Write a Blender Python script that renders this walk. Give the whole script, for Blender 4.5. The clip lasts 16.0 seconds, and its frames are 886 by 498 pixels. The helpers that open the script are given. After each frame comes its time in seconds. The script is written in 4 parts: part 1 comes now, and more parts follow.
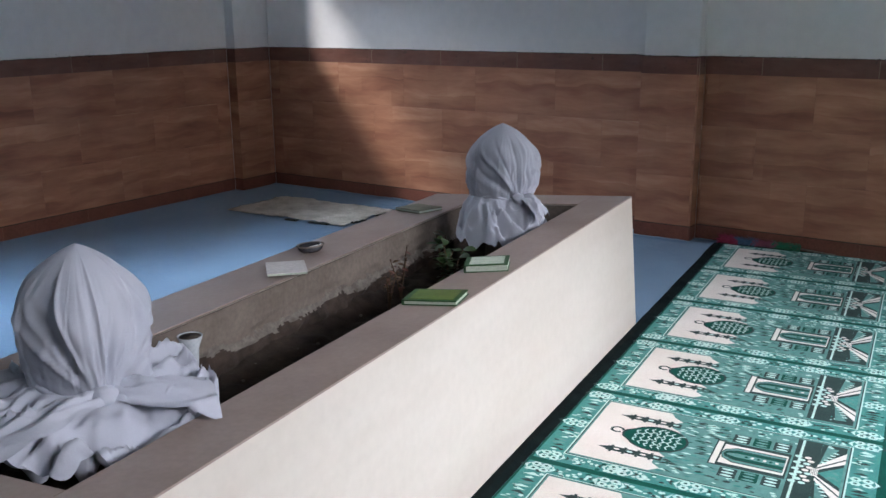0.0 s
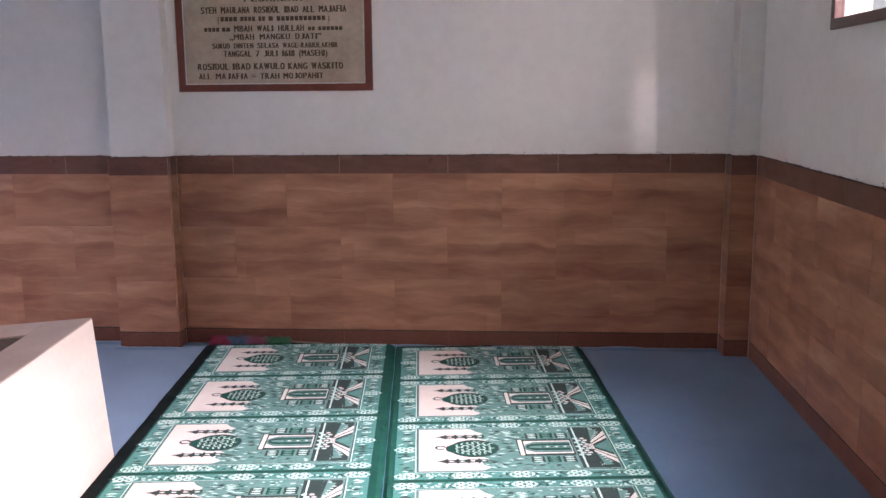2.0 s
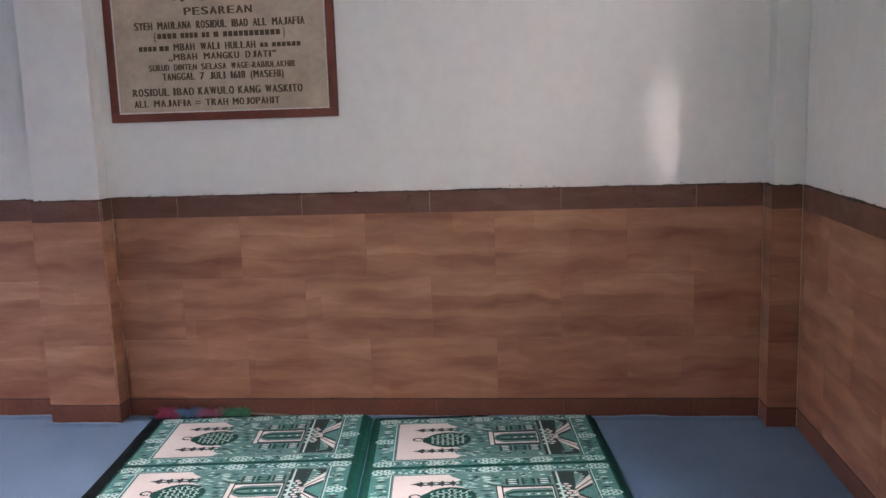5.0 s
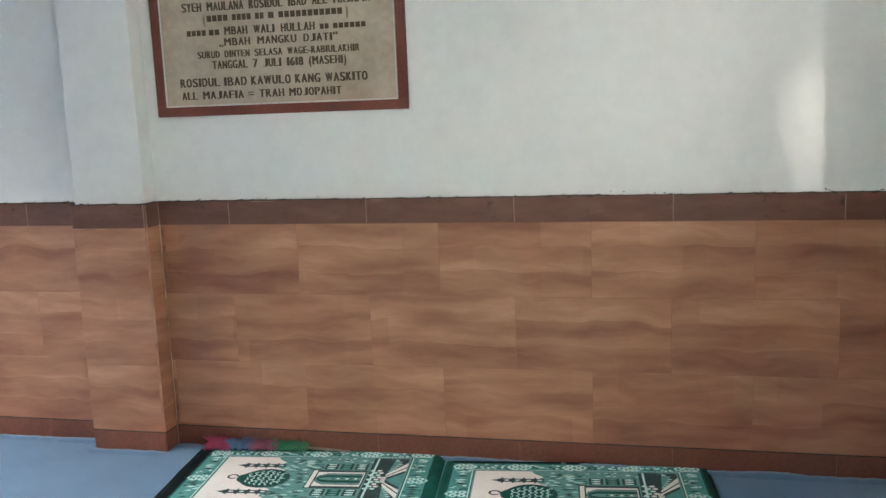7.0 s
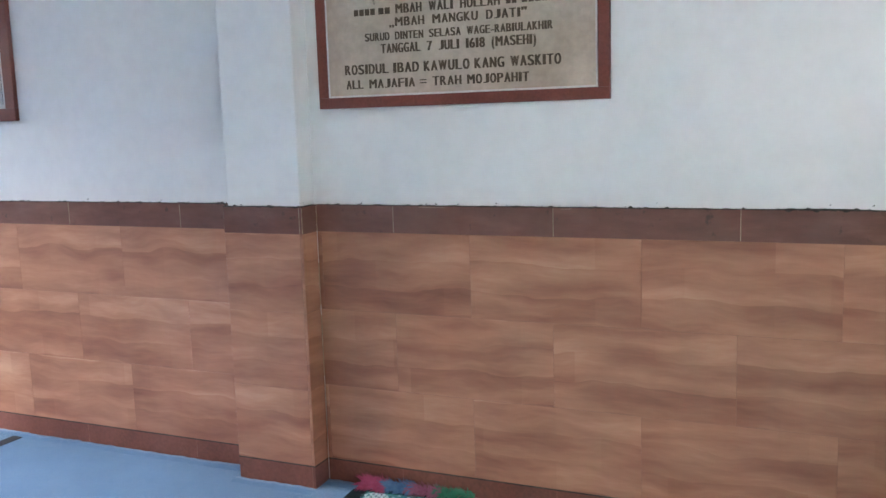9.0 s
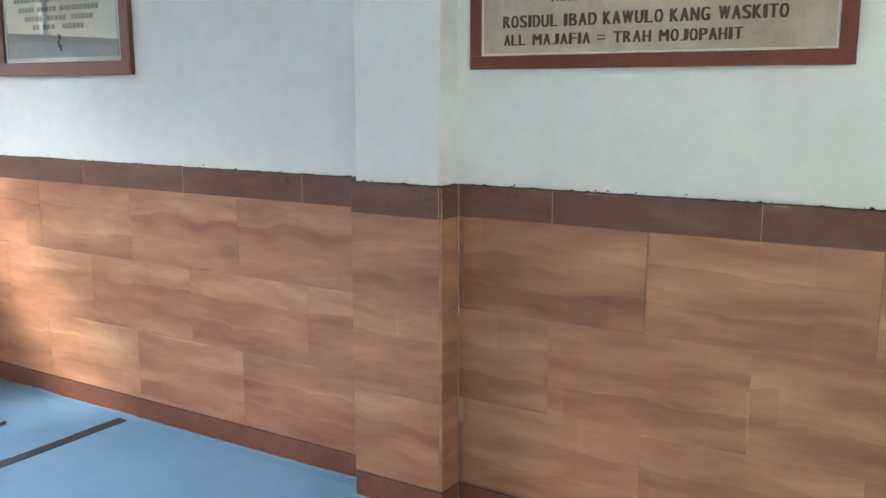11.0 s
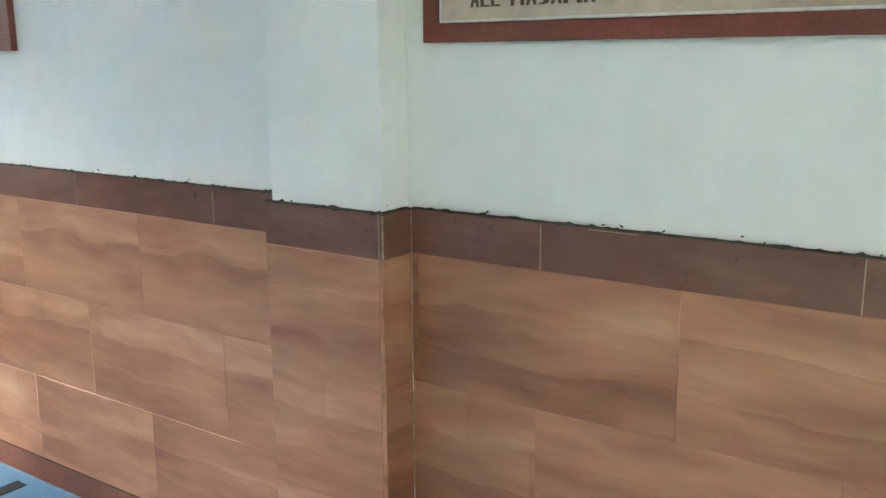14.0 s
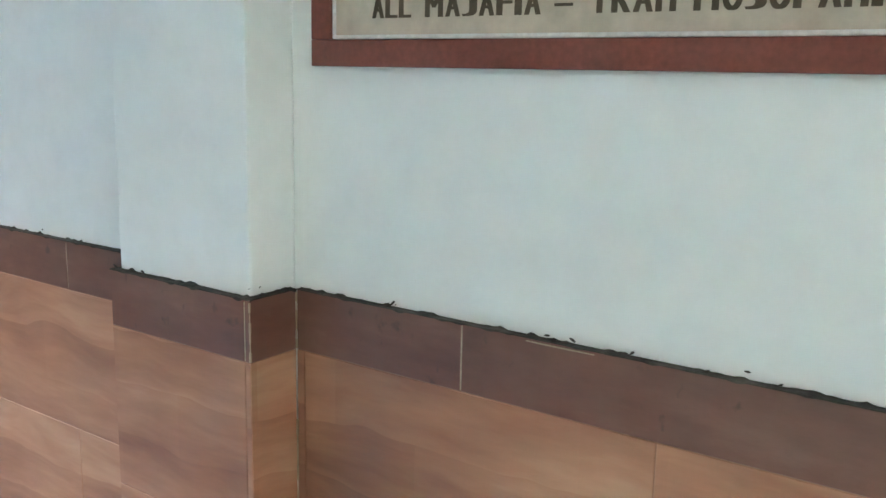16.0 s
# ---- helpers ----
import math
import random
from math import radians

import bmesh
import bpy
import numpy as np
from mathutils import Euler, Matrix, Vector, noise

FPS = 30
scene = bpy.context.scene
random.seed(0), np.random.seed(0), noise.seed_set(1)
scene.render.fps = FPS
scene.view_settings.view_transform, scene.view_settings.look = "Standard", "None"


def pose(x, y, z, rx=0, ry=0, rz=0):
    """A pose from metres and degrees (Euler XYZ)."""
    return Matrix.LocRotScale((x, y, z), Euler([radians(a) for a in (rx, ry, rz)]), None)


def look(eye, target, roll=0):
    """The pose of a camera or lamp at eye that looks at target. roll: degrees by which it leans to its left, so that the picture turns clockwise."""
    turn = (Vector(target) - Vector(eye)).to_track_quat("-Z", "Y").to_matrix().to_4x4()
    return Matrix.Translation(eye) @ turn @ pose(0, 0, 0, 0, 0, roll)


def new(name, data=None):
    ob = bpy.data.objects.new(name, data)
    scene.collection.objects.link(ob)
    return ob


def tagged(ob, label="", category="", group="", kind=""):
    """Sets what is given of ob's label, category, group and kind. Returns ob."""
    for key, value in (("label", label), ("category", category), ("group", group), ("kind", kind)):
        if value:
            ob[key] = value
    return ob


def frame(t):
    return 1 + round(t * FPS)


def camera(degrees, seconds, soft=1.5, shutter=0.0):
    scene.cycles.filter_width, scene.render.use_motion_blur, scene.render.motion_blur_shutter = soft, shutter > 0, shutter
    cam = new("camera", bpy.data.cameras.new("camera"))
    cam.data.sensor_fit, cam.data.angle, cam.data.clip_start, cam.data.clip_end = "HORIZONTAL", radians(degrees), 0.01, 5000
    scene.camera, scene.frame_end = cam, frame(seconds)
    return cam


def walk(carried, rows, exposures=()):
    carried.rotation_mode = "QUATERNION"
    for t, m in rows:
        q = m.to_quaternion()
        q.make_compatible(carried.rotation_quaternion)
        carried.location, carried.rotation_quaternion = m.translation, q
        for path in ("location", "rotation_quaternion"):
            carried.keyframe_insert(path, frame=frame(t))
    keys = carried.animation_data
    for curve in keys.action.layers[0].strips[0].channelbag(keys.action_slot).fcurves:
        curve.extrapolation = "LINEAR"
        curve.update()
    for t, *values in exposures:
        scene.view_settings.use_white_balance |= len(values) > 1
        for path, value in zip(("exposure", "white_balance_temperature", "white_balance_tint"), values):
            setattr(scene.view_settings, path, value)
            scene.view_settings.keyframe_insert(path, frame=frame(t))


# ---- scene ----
cam = camera(52.1, 16.0, soft=1.5)
PATH = [
    (0, (1.713, -5.287, 1.356), (0.636, -3.681, 0.844), -0.5),
    (0.5, (1.78, -5.154, 1.343), (0.85, -3.455, 0.845), -1.6),
    (1, (1.885, -5.076, 1.37), (1.174, -3.268, 0.894), -2.1),
    (1.5, (1.892, -5.011, 1.396), (1.475, -3.101, 0.972), -1.2),
    (2, (1.878, -4.969, 1.429), (1.73, -3.004, 1.084), -0.5),
    (2.5, (1.956, -4.865, 1.472), (1.868, -2.89, 1.166), -1.0),
    (3, (2.028, -4.687, 1.469), (1.877, -2.714, 1.178), -1.9),
    (3.5, (2.055, -4.527, 1.471), (1.855, -2.56, 1.17), -2.3),
    (4, (2.045, -4.38, 1.482), (1.837, -2.416, 1.167), -2.3),
    (6.5, (1.949, -3.685, 1.446), (1.779, -1.717, 1.132), -1.1),
    (7, (2.044, -3.481, 1.465), (1.602, -1.558, 1.138), -2.2),
    (7.5, (2.02, -3.353, 1.488), (1.388, -1.487, 1.147), -2.9),
    (8, (1.958, -3.226, 1.487), (1.264, -1.382, 1.146), -2.8),
    (8.5, (1.922, -3.069, 1.413), (1.184, -1.235, 1.113), -1.8),
    (9, (1.823, -2.915, 1.387), (1.017, -1.107, 1.101), -1.8),
    (9.5, (1.692, -2.77, 1.375), (0.805, -1.0, 1.09), -1.5),
    (10, (1.613, -2.664, 1.365), (0.646, -0.937, 1.073), -1.0),
    (12.5, (1.318, -2.01, 1.406), (0.245, -0.375, 0.986), -0.1),
    (13, (1.291, -1.86, 1.409), (0.231, -0.218, 0.983), 0.1),
    (13.5, (1.233, -1.721, 1.417), (0.153, -0.094, 0.982), -0.3),
    (14, (1.19, -1.583, 1.4), (0.073, 0.023, 0.989), -0.4),
    (14.5, (1.157, -1.433, 1.397), (-0.001, 0.149, 0.999), -0.4),
    (15, (1.117, -1.257, 1.393), (-0.076, 0.301, 1.004), 0.2),
    (15.5, (1.077, -1.113, 1.408), (-0.133, 0.429, 1.009), 0.6),
    (16, (1.023, -1.033, 1.422), (-0.113, 0.57, 1.046), 1.2),
]
EXPOSURES = [
    (0.0, -0.70, 6200, 14), (0.5, -0.67, 6150, 12), (1.0, -0.60, 6230, 16), (1.5, -0.27, 6650, 28), (2.0, 0.12, 7000, 37),
    (2.5, 0.24, 7120, 36), (3.0, 0.27, 6930, 35), (3.5, 0.26, 6830, 34), (4.0, 0.28, 6850, 34), (6.5, 0.58, 7050, 15),
    (7.0, 0.84, 6850, 10), (7.5, 0.64, 6800, 5), (8.0, 0.64, 6880, 7), (8.5, 0.93, 6330, 20), (9.0, 0.93, 6180, 16),
    (9.5, 0.92, 6700, 4), (10.0, 0.96, 6720, 1), (12.5, 1.03, 6380, 9), (13.0, 1.01, 6800, -1), (14.0, 1.04, 6680, -1),
    (15.5, 0.98, 6530, 1), (16.0, 1.07, 6480, 2)]
walk(cam, [(t, look(eye, target, roll)) for t, eye, target, roll in PATH], EXPOSURES)

# ---- light: overcast daylight through the high side windows, and two added spots ----
world = bpy.data.worlds.new("world")
scene.world = world
world.use_nodes = True
wn = world.node_tree.nodes
sky = wn.new("ShaderNodeTexSky")
sky.sky_type, sky.sun_disc = "NISHITA", False
sky.sun_elevation, sky.sun_rotation = radians(38.7), radians(223)
world.node_tree.links.new(sky.outputs[0], wn["Background"].inputs[0])
wn["Background"].inputs[1].default_value = 0.12

sun_data = bpy.data.lights.new("sun", "SUN")
sun_data.energy, sun_data.angle, sun_data.color = 5.0, radians(7), (1.0, 0.97, 0.93)
new("sun", sun_data).matrix_world = look((-7.2, -7.8, 8.5), (0, 0, 0))

# room in plan: north wall at y 0, floor at z 0
WEST, EAST, SOUTH, ROOF = -3.55, 3.17, -6.6, 3.1
WAIN, BAND, BASE = 1.08, 0.98, 0.09
ROWS = (0.09, 0.3865, 0.683, 0.98)
SILL, HEAD = 1.655, 2.45
EAST_WINDOWS = [(-2.80, -1.12), (-5.2, -3.55)]
WEST_WINDOWS = [(-2.15, -0.55), (-4.9, -3.2)]


def window_lamp(x, y0, y1, target, spread, watts, tone):
    """Daylight in a window's opening, falling towards a point of the floor."""
    data = bpy.data.lights.new("window_daylight", "AREA")
    data.shape, data.size, data.size_y = "RECTANGLE", y1 - y0 - 0.1, HEAD - SILL - 0.1
    data.energy, data.color, data.spread = watts, tone, radians(spread)
    new("window_daylight", data).matrix_world = look((x, (y0 + y1) / 2, (SILL + HEAD) / 2 + 0.05), target)


def wall_patch_spot(eye, target, degrees, narrow, watts, soft):
    """Added spot, no known source, lighting a north wall patch through the east window."""
    data = bpy.data.lights.new("wall_patch_spot", "SPOT")
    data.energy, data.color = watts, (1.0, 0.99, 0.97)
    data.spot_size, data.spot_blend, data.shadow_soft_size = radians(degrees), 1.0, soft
    new("wall_patch_spot", data).matrix_world = look(eye, target) @ Matrix.Diagonal((narrow, 1, 1, 1))


COOL, WARM = (0.81, 0.88, 1.0), (0.97, 0.955, 0.98)
window_lamp(EAST + 0.50, -2.80, -1.12, (2.05, -2.45, 0), 72, 124, WARM)
window_lamp(EAST + 0.50, -5.20, -3.55, (2.3, -4.37, 0), 104, 126, WARM)
window_lamp(WEST - 0.62, -2.15, -0.55, (-2.83, -1.35, 0), 92, 142, COOL)
window_lamp(WEST - 0.62, -4.90, -3.20, (-3.05, -3.0, 0), 60, 225, COOL)
# two added spots: a bright core and a broad glow on the north wall
wall_patch_spot((4.14, -5.0, 3.25), (2.61, 0, 1.33), 6.0, 0.40, 270, 0.05)
wall_patch_spot((4.40, -4.4, 2.70), (2.05, 0, 1.66), 20, 0.8, 85, 0.30)


# ---- materials ----
def node_mat(name):
    m = bpy.data.materials.new(name)
    m.use_nodes = True
    nt = m.node_tree
    return m, nt, nt.nodes["Principled BSDF"]


def link(nt, a, b):
    nt.links.new(a, b)


def ramp(nt, fac, stops):
    r = nt.nodes.new("ShaderNodeValToRGB")
    el = r.color_ramp.elements
    while len(el) < len(stops):
        el.new(0.5)
    for e, (p, c) in zip(el, stops):
        e.position, e.color = p, (*c, 1)
    link(nt, fac, r.inputs[0])
    return r.outputs[0]


def noise_at(nt, vec, scale, detail=4, rough=0.55, stretch=None):
    if stretch:
        mp = nt.nodes.new("ShaderNodeMapping")
        mp.inputs["Scale"].default_value = stretch
        link(nt, vec, mp.inputs[0])
        vec = mp.outputs[0]
    n = nt.nodes.new("ShaderNodeTexNoise")
    n.inputs["Scale"].default_value, n.inputs["Detail"].default_value, n.inputs["Roughness"].default_value = scale, detail, rough
    link(nt, vec, n.inputs["Vector"])
    return n.outputs[0]


def mixc(nt, fac, a, b, mode="MIX"):
    m = nt.nodes.new("ShaderNodeMix")
    m.data_type, m.blend_type = "RGBA", mode
    for sock, v in ((m.inputs[0], fac), (m.inputs[6], a), (m.inputs[7], b)):
        if isinstance(v, (int, float)):
            sock.default_value = v
        elif isinstance(v, tuple):
            sock.default_value = (*v, 1)
        else:
            link(nt, v, sock)
    return m.outputs[2]


def mathn(nt, op, a, b=0.0):
    m = nt.nodes.new("ShaderNodeMath")
    m.operation = op
    for sock, v in zip(m.inputs, (a, b)):
        if isinstance(v, (int, float)):
            sock.default_value = v
        else:
            link(nt, v, sock)
    return m.outputs[0]


def bumped(nt, bsdf, height, strength, distance=0.002):
    b = nt.nodes.new("ShaderNodeBump")
    b.inputs["Strength"].default_value, b.inputs["Distance"].default_value = strength, distance
    link(nt, height, b.inputs["Height"])
    link(nt, b.outputs[0], bsdf.inputs["Normal"])


def coords(nt, jitter=0.0):
    tc = nt.nodes.new("ShaderNodeTexCoord").outputs["Object"]
    if not jitter:
        return tc
    oi = nt.nodes.new("ShaderNodeObjectInfo")
    v = nt.nodes.new("ShaderNodeVectorMath")
    v.operation = "ADD"
    c = nt.nodes.new("ShaderNodeCombineXYZ")
    link(nt, mathn(nt, "MULTIPLY", oi.outputs["Random"], jitter), c.inputs[0])
    link(nt, mathn(nt, "MULTIPLY", oi.outputs["Random"], jitter * 3.7), c.inputs[1])
    link(nt, tc, v.inputs[0])
    link(nt, c.outputs[0], v.inputs[1])
    return v.outputs[0]


def surface(name, dark, light, big=2.0, fine=60.0, rough=0.6, bump=0.2, jitter=0.0, spec=0.4, grain=0.25, metallic=0.0, stretch=None, sheen=0.0):
    """A surface with stains at one scale and grain at another."""
    m, nt, bsdf = node_mat(name)
    vec = coords(nt, jitter)
    a = noise_at(nt, vec, big, 5, 0.6, stretch)
    b = noise_at(nt, vec, fine, 3)
    col = ramp(nt, a, [(0.3, dark), (0.7, light)])
    g = ramp(nt, b, [(0.25, (1 - grain,) * 3), (0.75, (1 + grain * 0.3,) * 3)])
    link(nt, mixc(nt, 1.0, col, g, "MULTIPLY"), bsdf.inputs["Base Color"])
    bsdf.inputs["Roughness"].default_value = rough
    bsdf.inputs["Specular IOR Level"].default_value = spec
    bsdf.inputs["Metallic"].default_value = metallic
    if sheen:
        bsdf.inputs["Sheen Weight"].default_value = sheen
        bsdf.inputs["Sheen Roughness"].default_value = 0.4
    bumped(nt, bsdf, b, bump)
    return m


def wood_tile_mat():
    """Glazed ceramic tile printed with short wavy planks."""
    m, nt, bsdf = node_mat("wood_print_tile")
    tc = nt.nodes.new("ShaderNodeTexCoord").outputs["Object"]
    oi = nt.nodes.new("ShaderNodeObjectInfo").outputs["Random"]
    sep = nt.nodes.new("ShaderNodeSeparateXYZ")
    link(nt, tc, sep.inputs[0])
    off = mathn(nt, "MULTIPLY", oi, 37.0)
    x = mathn(nt, "ADD", sep.outputs[0], off)
    flat = nt.nodes.new("ShaderNodeCombineXYZ")
    link(nt, x, flat.inputs[0])
    link(nt, sep.outputs[2], flat.inputs[1])
    link(nt, off, flat.inputs[2])
    wave = mathn(nt, "MULTIPLY", mathn(nt, "SUBTRACT", noise_at(nt, flat.outputs[0], 4.0, 2, 0.5, (1.0, 1.5, 1)), 0.5), 0.075)
    zz = mathn(nt, "ADD", mathn(nt, "ADD", sep.outputs[2], 0.15), wave)
    pv = nt.nodes.new("ShaderNodeCombineXYZ")
    link(nt, x, pv.inputs[0])
    link(nt, zz, pv.inputs[1])
    warped = nt.nodes.new("ShaderNodeCombineXYZ")
    link(nt, x, warped.inputs[0])
    link(nt, mathn(nt, "ADD", sep.outputs[2], mathn(nt, "MULTIPLY", wave, 1.1)), warped.inputs[1])
    link(nt, off, warped.inputs[2])
    br = nt.nodes.new("ShaderNodeTexBrick")
    br.offset = 0.37
    br.inputs["Color1"].default_value, br.inputs["Color2"].default_value = (0.0, 0.0, 0.0, 1), (1, 1, 1, 1)
    br.inputs["Scale"].default_value, br.inputs["Mortar Size"].default_value = 1.0, 0.0
    br.inputs["Brick Width"].default_value, br.inputs["Row Height"].default_value = 0.43, 0.1
    link(nt, pv.outputs[0], br.inputs["Vector"])
    streak = noise_at(nt, warped.outputs[0], 1.0, 4, 0.55, (2.2, 11.5, 1))
    fibre = noise_at(nt, flat.outputs[0], 1.0, 5, 0.65, (14, 130, 1))
    tone = mathn(nt, "ADD", mathn(nt, "MULTIPLY", br.outputs[0], 0.12), mathn(nt, "MULTIPLY", mathn(nt, "SUBTRACT", streak, 0.118), 1.17))
    # each plank darkens to its upper edge
    saw = mathn(nt, "FRACT", mathn(nt, "ADD", mathn(nt, "MULTIPLY", zz, 10.0), 3.0))
    tone = mathn(nt, "ADD", tone, mathn(nt, "MULTIPLY", mathn(nt, "SUBTRACT", 0.5, saw), 0.10))
    # the print runs from a pale plank at the tile's top edge to a darker one below
    tone = mathn(nt, "ADD", tone, mathn(nt, "MULTIPLY", mathn(nt, "ADD", sep.outputs[2], wave), 0.55))
    tone = mathn(nt, "ADD", tone, mathn(nt, "MULTIPLY", mathn(nt, "SUBTRACT", fibre, 0.5), 0.10))
    tone = mathn(nt, "ADD", tone, mathn(nt, "MULTIPLY", mathn(nt, "SUBTRACT", oi, 0.5), 0.04))
    col = ramp(nt, tone, [(0.16, (0.186, 0.076, 0.045)), (0.42, (0.300, 0.132, 0.076)), (0.62, (0.392, 0.189, 0.110)), (0.90, (0.520, 0.297, 0.184))])
    link(nt, col, bsdf.inputs["Base Color"])
    rr = ramp(nt, noise_at(nt, flat.outputs[0], 9.0), [(0.3, (0.36,) * 3), (0.7, (0.5,) * 3)])
    link(nt, rr, bsdf.inputs["Roughness"])
    bsdf.inputs["Specular IOR Level"].default_value = 0.35
    bumped(nt, bsdf, fibre, 0.12, 0.001)
    return m


def paint_mat(name, c, stain, rough=0.62):
    m, nt, bsdf = node_mat(name)
    vec = coords(nt)
    a = noise_at(nt, vec, 1.1, 5, 0.62)
    b = noise_at(nt, vec, 14.0, 4, 0.6)
    col = mixc(nt, ramp(nt, a, [(0.35, (0, 0, 0)), (0.75, (1, 1, 1))]), c, stain)
    col = mixc(nt, 1.0, col, ramp(nt, b, [(0.3, (0.95,) * 3), (0.6, (1.0,) * 3)]), "MULTIPLY")
    link(nt, col, bsdf.inputs["Base Color"])
    bsdf.inputs["Roughness"].default_value = rough
    bumped(nt, bsdf, noise_at(nt, vec, 45.0, 5, 0.7), 0.22, 0.003)
    return m


def band_tile_mat():
    """Dark glazed tile with a dull film of dust, streaks and small black stains."""
    m, nt, bsdf = node_mat("dark_brown_tile")
    vec = coords(nt, 5.0)
    streak = noise_at(nt, vec, 5.0, 5, 0.62, (1, 1, 4))
    film = noise_at(nt, vec, 7.0, 4, 0.6)
    spots = noise_at(nt, vec, 26.0, 3, 0.55, (1, 1, 0.8))
    col = ramp(nt, streak, [(0.28, (0.110, 0.045, 0.032)), (0.55, (0.152, 0.065, 0.045)), (0.75, (0.200, 0.094, 0.066))])
    col = mixc(nt, ramp(nt, film, [(0.45, (0, 0, 0)), (0.72, (0.55,) * 3)]), col, (0.165, 0.095, 0.071))
    col = mixc(nt, ramp(nt, spots, [(0.64, (0, 0, 0)), (0.74, (0.75,) * 3)]), col, (0.050, 0.030, 0.024))
    link(nt, col, bsdf.inputs["Base Color"])
    link(nt, ramp(nt, film, [(0.3, (0.30,) * 3), (0.7, (0.55,) * 3)]), bsdf.inputs["Roughness"])
    bsdf.inputs["Specular IOR Level"].default_value = 0.4
    bumped(nt, bsdf, noise_at(nt, vec, 60.0, 3), 0.06, 0.001)
    return m


WOOD = wood_tile_mat()
PAINT = paint_mat("white_wall_paint", (0.81, 0.80, 0.772), (0.735, 0.722, 0.69))
CEIL = paint_mat("ceiling_paint", (0.80, 0.80, 0.78), (0.73, 0.73, 0.71))
DARK_TILE = band_tile_mat()
SKIRT_TILE = surface("red_brown_tile", (0.14, 0.048, 0.030), (0.20, 0.072, 0.045), 5, 80, 0.45, 0.15, 5.0)
GROUT = surface("brown_grout", (0.26, 0.118, 0.074), (0.34, 0.17, 0.108), 8, 120, 0.8, 0.2)
PALE_GROUT = surface("cream_grout", (0.30, 0.22, 0.15), (0.44, 0.34, 0.24), 25, 160, 0.85, 0.3)
DIRT_SHADOW = surface("black_dirt_and_shadow", (0.02, 0.016, 0.013), (0.09, 0.075, 0.062), 30, 200, 0.9, 0.5)
CARPET = surface("blue_carpet", (0.074, 0.155, 0.255), (0.100, 0.203, 0.318), 3.0, 420, 0.95, 0.9, 0, 0.1, 0.35, sheen=0.25)
SEAM = surface("black_tape", (0.006, 0.007, 0.010), (0.016, 0.017, 0.022), 9, 200, 0.9, 0.4)
CONCRETE = surface("floor_slab", (0.18, 0.17, 0.16), (0.28, 0.27, 0.25), 4, 90, 0.85, 0.5)
MARBLE = surface("cream_marble", (0.56, 0.51, 0.45), (0.65, 0.61, 0.555), 1.6, 35, 0.32, 0.04, 3.0, 0.45, 0.05, stretch=(1, 0.5, 2))
TOPSTONE = surface("taupe_polished_stone", (0.255, 0.195, 0.168), (0.335, 0.268, 0.238), 3.5, 70, 0.42, 0.08, 2.0, 0.4, 0.12)
CEMENT = surface("rough_cement", (0.108, 0.088, 0.071), (0.175, 0.144, 0.121), 5, 60, 0.9, 0.9)
LIME = surface("crumbled_lime_mortar", (0.09, 0.078, 0.066), (0.19, 0.17, 0.15), 26, 110, 0.95, 1.0)
SOIL = surface("grave_soil", (0.014, 0.009, 0.007), (0.058, 0.040, 0.030), 14, 160, 0.98, 1.0)
CLOTH = surface("white_cotton_cloth", (0.395, 0.42, 0.485), (0.46, 0.485, 0.55), 5, 500, 0.9, 0.25, 1.0, 0.15, 0.06, sheen=0.15)
FRAME_RED = surface("red_brown_paint", (0.16, 0.045, 0.030), (0.215, 0.062, 0.042), 6, 120, 0.42, 0.15, 2.0)
WIN_FRAME = surface("dark_window_wood", (0.085, 0.045, 0.04), (0.13, 0.075, 0.065), 6, 90, 0.45, 0.2, stretch=(1, 1, 6))
PLAQUE = surface("beige_marble", (0.40, 0.315, 0.235), (0.56, 0.46, 0.36), 4, 45, 0.4, 0.05, 0, 0.4, 0.15)
LETTER = surface("engraved_brown_paint", (0.055, 0.036, 0.020), (0.11, 0.072, 0.04), 20, 200, 0.6, 0.3)
WHITE_EDGE = surface("white_mat_board", (0.62, 0.58, 0.55), (0.70, 0.66, 0.63), 6, 100, 0.7, 0.1)
PRINT = surface("cream_print_paper", (0.74, 0.73, 0.68), (0.84, 0.83, 0.79), 3, 70, 0.6, 0.05)
GREEN_INK = surface("dark_green_ink", (0.03, 0.06, 0.045), (0.06, 0.10, 0.075), 12, 150, 0.6, 0.1)
BOOK_GREEN = surface("green_book_cloth", (0.014, 0.066, 0.020), (0.028, 0.100, 0.030), 8, 150, 0.42, 0.2)
BOOK_OLIVE = surface("olive_book_face", (0.075, 0.135, 0.018), (0.13, 0.175, 0.028), 12, 90, 0.4, 0.15)
PAGES = surface("book_pages", (0.42, 0.50, 0.40), (0.60, 0.66, 0.56), 30, 260, 0.85, 0.4, stretch=(1, 1, 12))
PAPER = surface("white_paper", (0.62, 0.60, 0.58), (0.70, 0.68, 0.66), 4, 90, 0.85, 0.1)
BOOK_DULL = surface("grey_green_book_cover", (0.09, 0.095, 0.055), (0.17, 0.17, 0.11), 16, 110, 0.5, 0.1)
ASH_DARK = surface("dark_glazed_ceramic", (0.02, 0.02, 0.024), (0.07, 0.07, 0.08), 10, 80, 0.15, 0.05, spec=0.6)
VASE_W = surface("white_glazed_vase", (0.38, 0.42, 0.45), (0.50, 0.54, 0.57), 5, 60, 0.25, 0.05)
MAT_CREAM = surface("faded_cream_mat", (0.50, 0.48, 0.40), (0.92, 0.90, 0.82), 5, 90, 0.95, 0.9)
MAT_DARK = surface("mat_dark_edge", (0.03, 0.045, 0.035), (0.07, 0.09, 0.07), 10, 120, 0.95, 0.6)
